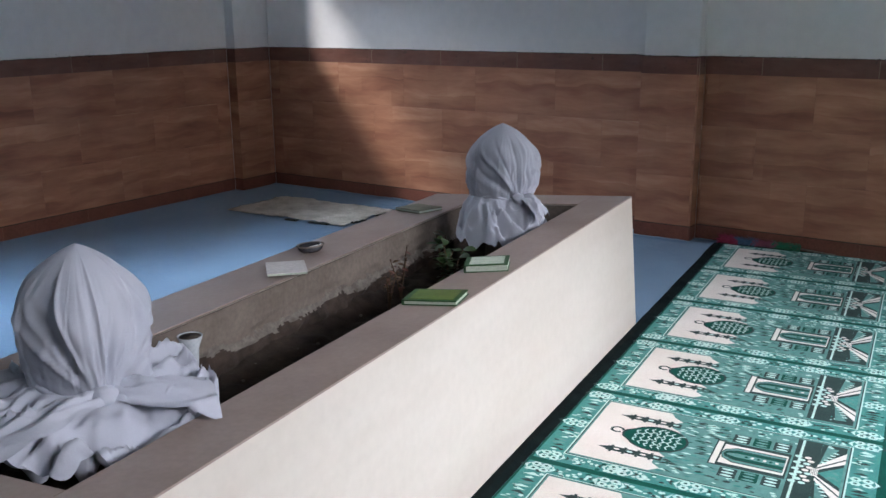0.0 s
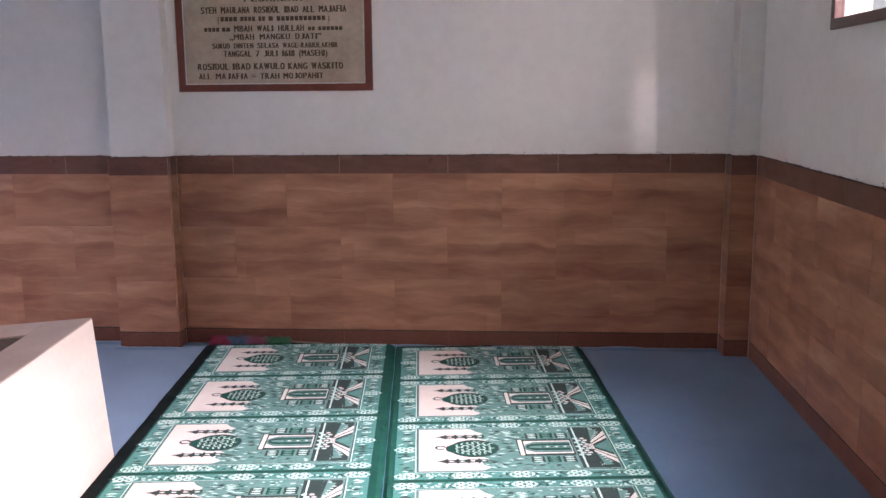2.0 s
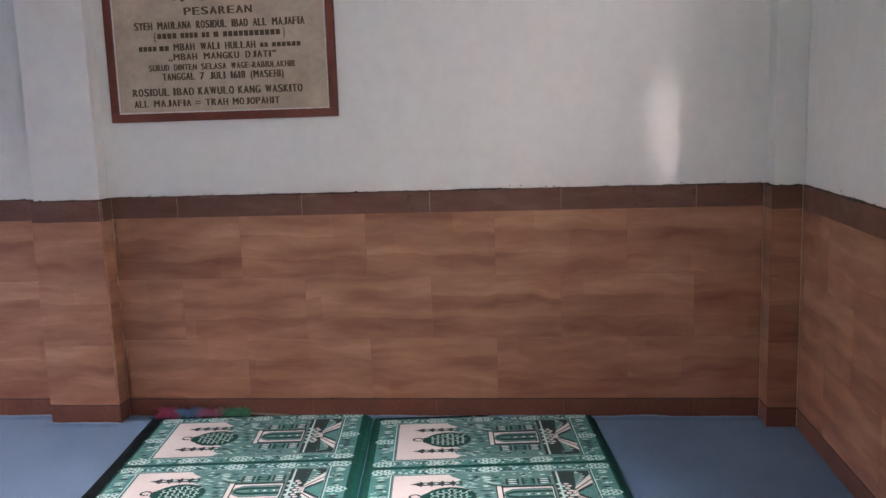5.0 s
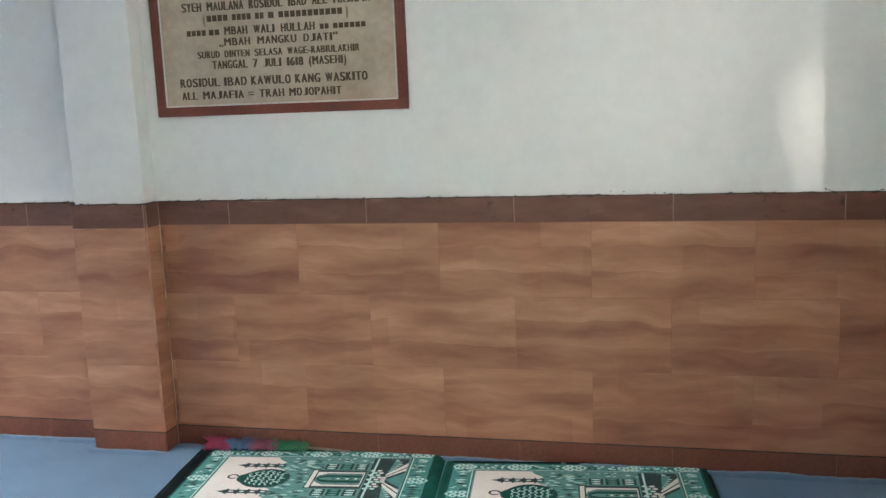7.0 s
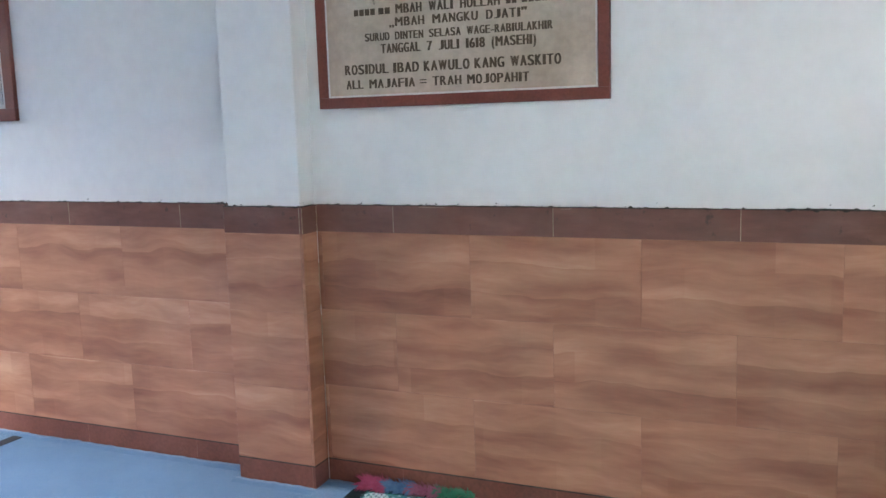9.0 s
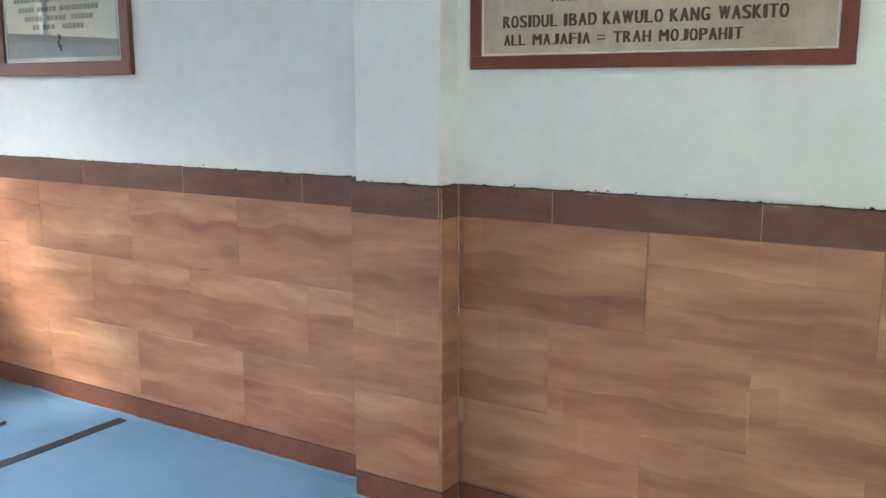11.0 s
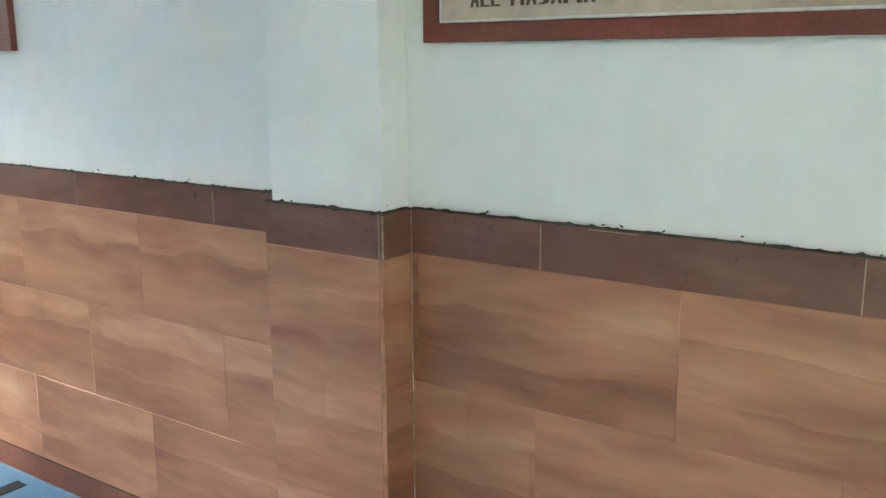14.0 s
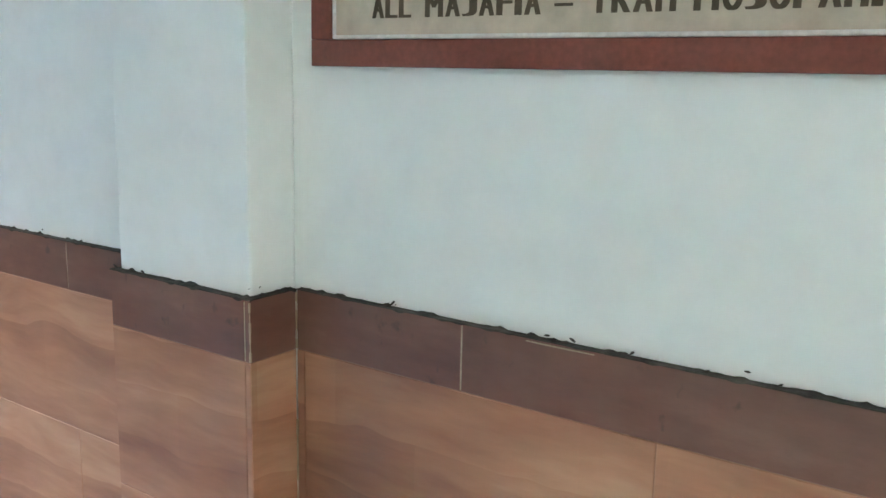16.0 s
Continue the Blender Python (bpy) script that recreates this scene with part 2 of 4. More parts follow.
LEAF = surface("dark_leaf", (0.018, 0.045, 0.015), (0.05, 0.10, 0.03), 20, 90, 0.45, 0.2, 1.0)
LEAF_RED = surface("dry_red_leaf", (0.06, 0.02, 0.015), (0.13, 0.042, 0.03), 20, 90, 0.6, 0.2, 1.0)
STEM = surface("plant_stem", (0.06, 0.035, 0.02), (0.11, 0.07, 0.04), 20, 90, 0.8, 0.3)
PETAL = surface("crimson_petal", (0.30, 0.02, 0.04), (0.45, 0.05, 0.07), 20, 90, 0.6, 0.2)
F_PINK = surface("pink_feathers", (0.36, 0.045, 0.10), (0.52, 0.10, 0.18), 30, 300, 0.9, 0.4)
F_BLUE = surface("blue_feathers", (0.07, 0.16, 0.30), (0.14, 0.27, 0.42), 30, 300, 0.9, 0.4)
F_ROSE = surface("rose_feathers", (0.30, 0.09, 0.15), (0.42, 0.15, 0.22), 30, 300, 0.9, 0.4)
F_GREEN = surface("green_feathers", (0.03, 0.20, 0.11), (0.07, 0.31, 0.18), 30, 300, 0.9, 0.4)
STICK = surface("rattan_stick", (0.17, 0.14, 0.11), (0.27, 0.23, 0.18), 14, 90, 0.6, 0.3)
R_EDGE = surface("rug_black_green_edge", (0.003, 0.006, 0.007), (0.008, 0.015, 0.015), 8, 300, 0.98, 0.6, 0, 0.08)
R_RIM = surface("rug_dark_green_edge", (0.003, 0.030, 0.025), (0.006, 0.055, 0.045), 8, 300, 0.9, 0.6, 0, 0.1)
R_GREEN = surface("rug_deep_green", (0.001, 0.058, 0.042), (0.003, 0.092, 0.068), 8, 300, 0.85, 0.6, 0, 0.15)
R_TEAL = surface("rug_teal", (0.020, 0.190, 0.165), (0.040, 0.270, 0.235), 25, 300, 0.8, 0.6, sheen=0.15)
R_MINT = surface("rug_pale_mint", (0.46, 0.68, 0.62), (0.60, 0.80, 0.74), 30, 300, 0.8, 0.6, sheen=0.15)
R_CREAM = surface("rug_cream", (0.72, 0.64, 0.575), (0.85, 0.80, 0.74), 4, 300, 0.8, 0.5, sheen=0.15)
R_DARK = surface("rug_dark_bottle_green", (0.010, 0.032, 0.030), (0.018, 0.05, 0.046), 20, 300, 0.85, 0.6)
R_MID = surface("rug_grey_teal", (0.075, 0.215, 0.195), (0.130, 0.310, 0.280), 30, 300, 0.8, 0.6)
m_glass, nt_, b_ = node_mat("picture_glass")
b_.inputs["Transmission Weight"].default_value, b_.inputs["Roughness"].default_value, b_.inputs["IOR"].default_value = 1.0, 0.02, 1.45
GLASS = m_glass


# ---- mesh helpers ----
def obj(name, bm, mats, parent=None, label="", smooth=False):
    me = bpy.data.meshes.new(name)
    bm.normal_update()
    bm.to_mesh(me)
    bm.free()
    for mm in (mats if isinstance(mats, (list, tuple)) else [mats]):
        me.materials.append(mm)
    if smooth:
        me.shade_smooth()
    ob = new(name, me)
    if parent:
        ob.parent = parent
    if label:
        tagged(ob, label)
    return ob


def part(name, bm, material, parent, label="", smooth=False):
    return obj(name, bm, material, parent, label, smooth)


def thing(name, m, label, category, group="", kind=""):
    e = new(name)
    e.matrix_world = m
    e.empty_display_size = 0.1
    return tagged(e, label, category, group, kind)


def box_into(bm, a, b, bevel=0.0, idx=0):
    vs = [bm.verts.new((x, y, z)) for x in (a[0], b[0]) for y in (a[1], b[1]) for z in (a[2], b[2])]
    fs = [bm.faces.new([vs[i] for i in q]) for q in ((0, 1, 3, 2), (4, 6, 7, 5), (0, 4, 5, 1), (2, 3, 7, 6), (0, 2, 6, 4), (1, 5, 7, 3))]
    for f in fs:
        f.material_index = idx
    if bevel:
        bmesh.ops.bevel(bm, geom=list({e for f in fs for e in f.edges}), offset=bevel, segments=2, affect="EDGES", profile=0.6)


def box_bm(a, b, bevel=0.0):
    bm = bmesh.new()
    box_into(bm, a, b, bevel)
    return bm


def prism_into(bm, loop, top, bottom, idx=0):
    """A closed solid between a loop of (x, y) at two heights; heights may be functions of (x, y)."""
    h = lambda f, p: f(*p) if callable(f) else f
    up = [bm.verts.new((x, y, h(top, (x, y)))) for x, y in loop]
    dn = [bm.verts.new((x, y, h(bottom, (x, y)))) for x, y in loop]
    fs = [bm.faces.new(up), bm.faces.new(dn[::-1])]
    n = len(loop)
    for i in range(n):
        fs.append(bm.faces.new((up[i], dn[i], dn[(i + 1) % n], up[(i + 1) % n])))
    for f in fs:
        f.material_index = idx
    return fs


# ---- structure: walls with real openings ----
def long_wall(name, x0, x1, windows, label):
    bm = bmesh.new()
    ys = [SOUTH] + [v for w in sorted(windows) for v in w] + [0.0]
    box_into(bm, (x0, SOUTH, 0), (x1, 0, SILL))
    box_into(bm, (x0, SOUTH, HEAD), (x1, 0, ROOF))
    for a, b in zip(ys[::2], ys[1::2]):
        box_into(bm, (x0, a, SILL), (x1, b, HEAD))
    return tagged(obj(name, bm, PAINT), label, "wall", kind="structure")


wall_north = tagged(obj("wall_north", box_bm((WEST - 0.15, 0, 0), (EAST + 0.15, 0.15, ROOF)), PAINT), "white painted wall above a wood-look tile wainscot", "wall", kind="structure")
wall_south = tagged(obj("wall_south", box_bm((WEST - 0.15, SOUTH - 0.15, 0), (EAST + 0.15, SOUTH, ROOF)), PAINT), "plain white painted wall", "wall", kind="structure")
wall_east = long_wall("wall_east", EAST, EAST + 0.15, EAST_WINDOWS, "white painted wall with high brown-framed windows")
wall_west = long_wall("wall_west", WEST - 0.15, WEST, WEST_WINDOWS, "white painted wall with high windows")
tagged(obj("ceiling", box_bm((WEST - 0.15, SOUTH - 0.15, ROOF), (EAST + 0.15, 0.15, ROOF + 0.12)), CEIL), "flat white painted ceiling", "ceiling", kind="structure")
tagged(obj("floor", box_bm((WEST - 0.15, SOUTH - 0.15, -0.15), (EAST + 0.15, 0.15, -0.008)), CONCRETE), "grey concrete floor slab under carpet", "floor", kind="structure")
gm = bmesh.new()
box_into(gm, (-300, -300, -0.4), (300, 300, -0.2))
tagged(obj("ground", gm, CONCRETE), "bare grey ground outside the building", "ground", kind="structure")

# pillars: middle of the north wall and the two corners
PIL_X0, PIL_X1, PIL_Y = -0.325, 0.0, -0.10
pillar_mid = tagged(obj("pillar_middle", box_bm((PIL_X0, PIL_Y, 0), (PIL_X1, 0, ROOF), 0.006), PAINT), "white painted square pillar with a tiled foot", "pillar", kind="structure")
pillar_ne = tagged(obj("pillar_north_east", box_bm((3.04, -0.135, 0), (EAST, 0, ROOF), 0.006), PAINT), "white painted corner pillar with a tiled foot", "pillar", kind="structure")
pillar_nw = tagged(obj("pillar_north_west", box_bm((WEST, -0.36, 0), (WEST + 0.09, 0, ROOF), 0.006), PAINT), "white painted corner pillar with a tiled foot", "pillar", kind="structure")

# carpets
carpet = bmesh.new()
box_into(carpet, (-1.597, SOUTH, -0.008), (EAST, 0, 0.0))
tagged(obj("carpet_main", carpet, CARPET), "thin plain blue felt carpet across the floor", "carpet", kind="structure")
carpet = bmesh.new()
box_into(carpet, (WEST, SOUTH, -0.008), (-1.623, 0, 0.0))
tagged(obj("carpet_west", carpet, CARPET), "thin plain blue felt carpet beside a black seam", "carpet", kind="structure")
# the carpet's frayed edge, curling up a little along the tiled walls
for k, (x0, x1, y0) in enumerate(((WEST + 0.1, PIL_X0 - 0.015, -0.013), (PIL_X0 - 0.02, PIL_X1 + 0.02, PIL_Y - 0.013), (PIL_X1 + 0.015, 3.02, -0.013))):
    bm = bmesh.new()
    n = int((x1 - x0) / 0.012)
    rows = []
    for i in range(n + 1):
        x = x0 + (x1 - x0) * i / n
        wob = 0.006 * noise.noise(Vector((x * 5, k, 0))) + 0.0035 * noise.noise(Vector((x * 34, k, 3)))
        lift = 0.005 + 0.010 * max(0, noise.noise(Vector((x * 3.4, k + 5, 0)))) + 0.004 * noise.noise(Vector((x * 26, k, 7)))
        rows.append([bm.verts.new(p) for p in ((x, y0 - 0.055, 0.0008), (x, y0 - 0.030 + wob, 0.003 + 0.5 * lift), (x, y0 - 0.010 + wob, 0.002 + max(0.002, lift)), (x, y0 - 0.008 + wob, max(0.001, lift - 0.005)))])
    for p, q in zip(rows, rows[1:]):
        for j in range(3):
            bm.faces.new((p[j], q[j], q[j + 1], p[j + 1]))
    tagged(obj("carpet_edge", bm, CARPET, smooth=True), "frayed edge of the blue felt carpet along the wall", "carpet", kind="structure")
seam = bmesh.new()
for i in range(24):
    y0, y1 = -0.02 - i * 0.27, -0.02 - (i + 1) * 0.27
    box_into(seam, (-1.642 + 0.003 * math.sin(i * 1.7), y1, -0.007), (-1.584 + 0.003 * math.sin(i * 2.3), y0, 0.002))
tagged(obj("carpet_seam", seam, SEAM), "black tape along the carpet seam", "seam", kind="structure")


# bright overcast sky beyond the east windows
m_sky, nt_s, b_s = node_mat("bright_overcast_backdrop")
b_s.inputs["Base Color"].default_value = (0, 0, 0, 1)
b_s.inputs["Emission Color"].default_value, b_s.inputs["Emission Strength"].default_value = (0.96, 0.98, 1.0, 1), 7.0
tagged(obj("backdrop", box_bm((EAST + 2.6, -12, -0.2), (EAST + 2.65, 5, 7)), m_sky), "plain bright overcast sky", "backdrop", kind="structure")

# ---- windows ----
def side_window(name, x, y0, y1, inward):
    """A brown frame in the wall's opening, with mullions, thin panes and rounded sashes."""
    w = thing(name, pose(x, (y0 + y1) / 2, SILL), "high window with a dark brown wooden frame", "window", kind="structure")
    L, H, t = (y1 - y0) / 2, HEAD - SILL, 0.042
    d0, d1 = sorted((-0.014 * inward, 0.030 * inward))
    for nm, a, b in (("window_sill", (-L, 0), (L, t)), ("window_head", (-L, H - t), (L, H)), ("window_jamb", (-L, t), (-L + t, H - t)), ("window_jamb", (L - t, t), (L, H - t))):
        part(nm, box_bm((d0, a[0], a[1]), (d1, b[0], b[1]), 0.004), WIN_FRAME, w)
    n = 3 if L > 0.75 else 2
    for i in range(1, n):
        c = -L + 2 * L * i / n
        part("mullion", box_bm((d0 + 0.008, c - 0.016, t), (d1 - 0.004, c + 0.016, H - t), 0.004), PAINT, w, "pale painted sash stile")
    for i in range(n):
        a, b = -L + 2 * L * i / n + 0.022, -L + 2 * L * (i + 1) / n - 0.022
        pane = part("pane", box_bm((0.012 * inward, a, t), (0.016 * inward, b, H - t)), GLASS, w)
        pane.visible_shadow = False
    return w


for k, (a, b) in enumerate(EAST_WINDOWS):
    side_window("window_%d" % (k + 1), EAST, a, b, 1)
for k, (a, b) in enumerate(WEST_WINDOWS):
    side_window("window_%d" % (k + 3), WEST, a, b, -1)


# ---- the tomb, in its own frame: origin under its north-east top corner ----
TURN = 6.0
TOMB = pose(0.26, -1.66, 0, 0, 0, TURN)
TLEN, TWID = 3.02, 0.95
IN_R, IN_L, IN_N, IN_S = -0.17, -0.69, -0.20, -2.82


def rim(x, y=0.0):
    """Height of the tomb's top, which falls to its west side."""
    return 0.572 + 0.075 * min(0.0, x)


def taper_panel(x0, y0, x1, y1, outx, outy, thick):
    """An upright slab between two plan points, leaning out at its foot."""
    bm = bmesh.new()
    n = Vector((y1 - y0, x0 - x1, 0)).normalized() * thick
    lean = 0.045
    rows = []
    for x, y in ((x0, y0), (x1, y1)):
        top, bot = rim(x) - 0.006, 0.0
        rows.append([bm.verts.new(p) for p in ((x, y, top), (x + n.x * 0 - outx * thick, y - outy * thick, top), (x + outx * (lean - thick), y + outy * (lean - thick), bot), (x + outx * lean, y + outy * lean, bot))])
    a, b = rows
    for i in range(4):
        j = (i + 1) % 4
        bm.faces.new((a[i], a[j], b[j], b[i]))
    bm.faces.new(a[::-1])
    bm.faces.new(b)
    bmesh.ops.recalc_face_normals(bm, faces=bm.faces)
    bmesh.ops.bevel(bm, geom=bm.edges[:], offset=0.0007, segments=1, affect="EDGES")
    return bm


def slab_top(loop, thick=0.006):
    bm = bmesh.new()
    prism_into(bm, loop, rim, lambda x, y: rim(x) - thick)
    bmesh.ops.recalc_face_normals(bm, faces=bm.faces)
    bmesh.ops.bevel(bm, geom=bm.edges[:], offset=0.0015, segments=1, affect="EDGES")
    return bm


tomb = thing("tomb", TOMB, "long cream marble tomb with taupe rim around open soil", "tomb")
ys = [0.0, -TLEN]
for a, b in zip(ys, ys[1:]):
    part("side_slab", taper_panel(0, a - 0.0003, 0, b + 0.0003, 1, 0, 0.03), MARBLE, tomb)
    part("side_slab", taper_panel(-TWID, a - 0.0003, -TWID, b + 0.0003, -1, 0, 0.03), MARBLE, tomb)
part("end_slab", taper_panel(-TWID, 0, 0, 0, 0, 1, 0.03), MARBLE, tomb)
part("end_slab", taper_panel(-TWID, -TLEN, 0, -TLEN, 0, -1, 0.03), MARBLE, tomb)
part("rim_slab", slab_top([(IN_R, -TLEN), (0.001, -TLEN), (0.001, 0.001), (IN_R, 0.001)]), TOPSTONE, tomb)
part("rim_slab", slab_top([(-TWID - 0.004, -TLEN), (IN_L, -TLEN), (IN_L, 0.004), (-TWID - 0.004, 0.004)]), TOPSTONE, tomb)
part("rim_slab", slab_top([(IN_L + 0.001, IN_N), (IN_R - 0.001, IN_N), (IN_R - 0.001, 0.004), (IN_L + 0.001, 0.004)]), TOPSTONE, tomb)
part("rim_slab", slab_top([(IN_L + 0.001, -TLEN), (IN_R - 0.001, -TLEN), (IN_R - 0.001, IN_S), (IN_L + 0.001, IN_S)]), TOPSTONE, tomb)


def lining(x0, y0, x1, y1, steps, seed):
    """The rough cement inner face of a rim: smooth above, crumbling lime lower down."""
    bm = bmesh.new()
    nx, ny = (y1 - y0), -(x1 - x0)
    L = math.hypot(nx, ny)
    nx, ny = nx / L, ny / L
    grid = []
    hs = [-0.006 - 0.264 * k / 44 for k in range(45)]
    for i in range(steps + 1):
        f = i / steps
        x, y = x0 + (x1 - x0) * f, y0 + (y1 - y0) * f
        col = []
        for k, h in enumerate(hs):
            nv = noise.noise(Vector((x * 9 + seed, y * 9, h * 30)))
            nb = noise.noise(Vector((x * 31, y * 31 + seed, h * 60)))
            low = min(1, max(0, (-0.085 - h) / 0.03))
            out = 0.003 * nv * (1 - low) + low * (-0.018 * max(0, nv + 0.25) + 0.006 * nb) + 0.012 * min(1, max(0, (-0.13 - h) / 0.02))
            col.append(bm.verts.new((x + nx * out, y + ny * out, rim(x) + h)))
        grid.append(col)
    for i in range(steps):
        for k in range(len(hs) - 1):
            f = bm.faces.new((grid[i][k], grid[i + 1][k], grid[i + 1][k + 1], grid[i][k + 1]))
            s = i / steps * L
            rag = 0.7 * noise.noise(Vector((s * 6 + seed, 3.3, hs[k] * 8))) + 0.5 * noise.noise(Vector((s * 24, seed, hs[k] * 30))) + 0.3 * noise.noise(Vector((s * 70, seed, hs[k] * 80)))
            f.material_index = 0 if hs[k] + rag * 0.022 > -0.115 else (1 if hs[k] + rag * 0.03 > -0.142 else 2)
    bmesh.ops.recalc_face_normals(bm, faces=bm.faces)
    return bm


part("lining_wall", lining(IN_L + 0.004, IN_S, IN_L + 0.004, IN_N, 340, 2.0), [CEMENT, LIME, SOIL], tomb, "grey cement lining crumbling to white lime", True)
part("lining_wall", lining(IN_R - 0.004, IN_N, IN_R - 0.004, IN_S, 340, 7.0), [CEMENT, LIME, SOIL], tomb, "", True)
part("lining_wall", lining(IN_L, IN_N - 0.004, IN_R, IN_N - 0.004, 70, 4.0), [CEMENT, LIME, SOIL], tomb, "", True)
part("lining_wall", lining(IN_R, IN_S + 0.004, IN_L, IN_S + 0.004, 70, 5.0), [CEMENT, LIME, SOIL], tomb, "", True)

bm = bmesh.new()
NX, NY = 26, 120
g = []
for i in range(NX + 1):
    row = []
    for j in range(NY + 1):
        x, y = IN_L + (IN_R - IN_L) * i / NX, IN_S + (IN_N - IN_S) * j / NY
        z = 0.305 + 0.03 * noise.noise(Vector((x * 6, y * 4, 0))) + 0.016 * noise.noise(Vector((x * 24, y * 24, 2))) + 0.008 * noise.noise(Vector((x * 70, y * 70, 5)))
        z += 0.03 * abs(2 * i / NX - 1) ** 3
        row.append(bm.verts.new((x, y, z)))
    g.append(row)
for i in range(NX):
    for j in range(NY):
        bm.faces.new((g[i][j], g[i + 1][j], g[i + 1][j + 1], g[i][j + 1]))
part("soil_bed", bm, SOIL, tomb, "dark uneven grave soil", True)

# pebbles and crumbs of lime lying on the soil
bm = bmesh.new()
rng = random.Random(4)
for i in range(55):
    x, y = rng.uniform(IN_L + 0.02, IN_R - 0.02), rng.uniform(IN_S + 0.05, IN_N - 0.05)
    r = rng.uniform(0.003, 0.008)
    mt = Matrix.Translation((x, y, 0.318 + 0.03 * noise.noise(Vector((x * 6, y * 4, 0))))) @ Matrix.Diagonal((r, r * rng.uniform(0.6, 1), r * 0.7, 1))
    bmesh.ops.create_icosphere(bm, subdivisions=1, radius=1, matrix=mt)
crumbs = obj("soil_crumbs", bm, LIME)
crumbs.matrix_world = TOMB
tagged(crumbs, "small pale crumbs of lime on the grave soil", "pebbles", kind="stuff")


# ---- gravestones draped in white cloth ----
def ridge(v):
    """Rounded crests with narrow valleys."""
    return 1 - abs(noise.noise(v)) ** 0.8 * 2.0


def drape(a, b, z_tie, z_top, folds, seed, kx, ky):
    """A hood of cloth over a pointed slab, its folds running up from the knot at the tie."""
    bm = bmesh.new()
    tk = math.atan2(ky, kx)
    nt_, nz = 240, 48
    rings = []
    for k in range(nz + 1):
        f = 1 - (1 - k / nz) ** 1.35
        h = z_top - z_tie
        z = z_tie + h * f
        if f < 0.5:
            s = 0.88 + 0.12 * math.sin(math.pi / 2 * f / 0.5)
        else:
            q = (f - 0.5) / 0.5
            s = max(0.0, 1 - q ** 1.8) ** 0.84
        ring = []
        for i in range(nt_):
            th = 2 * math.pi * i / nt_
            ct, st = math.cos(th), math.sin(th)
            d = (th - tk + math.pi) % (2 * math.pi) - math.pi
            phi = math.atan2(d * 0.135, h * f + 0.035)
            back = min(1, max(0, (abs(d) - 0.95) / 1.0))
            front = 1 - back
            # long creases that fan up from the knot, crossed by slack hanging ones
            fan = 0.5 * ridge(Vector((2.4 * phi + seed, 0.35 * f, 1.7))) - 0.6 * max(0, ridge(Vector((4.6 * phi, seed, 0.7 * f))) - 0.4) + 1.3 * max(0, ridge(Vector((3.1 * phi + 2.7, seed + 4.0, 0.6 * f))) - 0.55)
            hang = 0.6 * ridge(Vector((2.2 * ct + seed, 2.2 * st, 0.8 * f))) + 1.0 * max(0, ridge(Vector((3.3 * ct + 5.0, 3.3 * st + seed, 0.8 * f))) - 0.55) - 0.5 * max(0, ridge(Vector((4.1 * ct, 4.1 * st + seed, 1.0 * f))) - 0.5)
            soft = noise.noise(Vector((1.2 * ct, 1.2 * st + seed, 2.6 * f)))
            slack = 0.35 * noise.noise(Vector((2.6 * ct + seed, 2.6 * st, 5.0 * f + 1.2 * ct)))
            w = fan * front * min(1, 0.2 + 3.2 * f) + hang * (0.35 + 0.65 * back) - 0.55 + 0.9 * soft + slack
            amp = folds * (1.15 - 0.45 * f) * min(1, 4 * (1 - f))
            rr = s * (1 + amp * w)
            x = math.copysign(abs(ct) ** 0.80, ct)
            y = math.copysign(abs(st) ** 0.80, st)
            ring.append(bm.verts.new((a * rr * x, b * rr * y, z)))
        rings.append(ring)
    for r0, r1 in zip(rings, rings[1:]):
        for i in range(nt_):
            bm.faces.new((r0[i], r0[(i + 1) % nt_], r1[(i + 1) % nt_], r1[i]))
    bm.faces.new(rings[-1])
    bmesh.ops.remove_doubles(bm, verts=rings[-1], dist=0.0005)
    return bm


def skirt(a0, a1, b0, b1, z0, z1, seed, ruffle, rag):
    """Loose cloth below the tie, spreading in a few broad folds."""
    bm = bmesh.new()
    nt_, nz = 170, 26
    rings = []
    for k in range(nz + 1):
        f = k / nz
        ring = []
        for i in range(nt_):
            th = 2 * math.pi * i / nt_
            ct, st = math.cos(th), math.sin(th)
            tw = th + 0.5 * noise.noise(Vector((1.5 * ct, 1.5 * st, f + seed)))
            cw, sw = math.cos(tw), math.sin(tw)
            w = noise.noise(Vector((1.4 * ct + seed, 1.4 * st, 0.4 * f))) + 0.35 * noise.noise(Vector((4 * cw, 4 * sw + seed, 0.8 * f)))
            e = f ** 0.75
            a, b = a0 + (a1 - a0) * e, b0 + (b1 - b0) * e
            rr = 1 + ruffle * w * (0.25 + 0.75 * f)
            pleat = ridge(Vector((2.7 * cw + seed, 2.7 * sw, 0.9 * f))) - 0.45
            fold = ridge(Vector((3.1 * ct, 3.1 * st + seed, 2.6 * f))) - 0.45
            fine = noise.noise(Vector((7 * cw, 7 * sw, 2.5 * f + seed)))
            drop = (z1 - z0) * (f ** 1.15) + rag * min(1, 2.2 * f) * (0.75 * pleat + 0.65 * fold + 0.32 * fine)
            ring.append(bm.verts.new((a * rr * ct, b * rr * st, z0 + drop)))
        rings.append(ring)
    for r0, r1 in zip(rings, rings[1:]):
        for i in range(nt_):
            bm.faces.new((r0[i], r1[i], r1[(i + 1) % nt_], r0[(i + 1) % nt_]))
    return bm


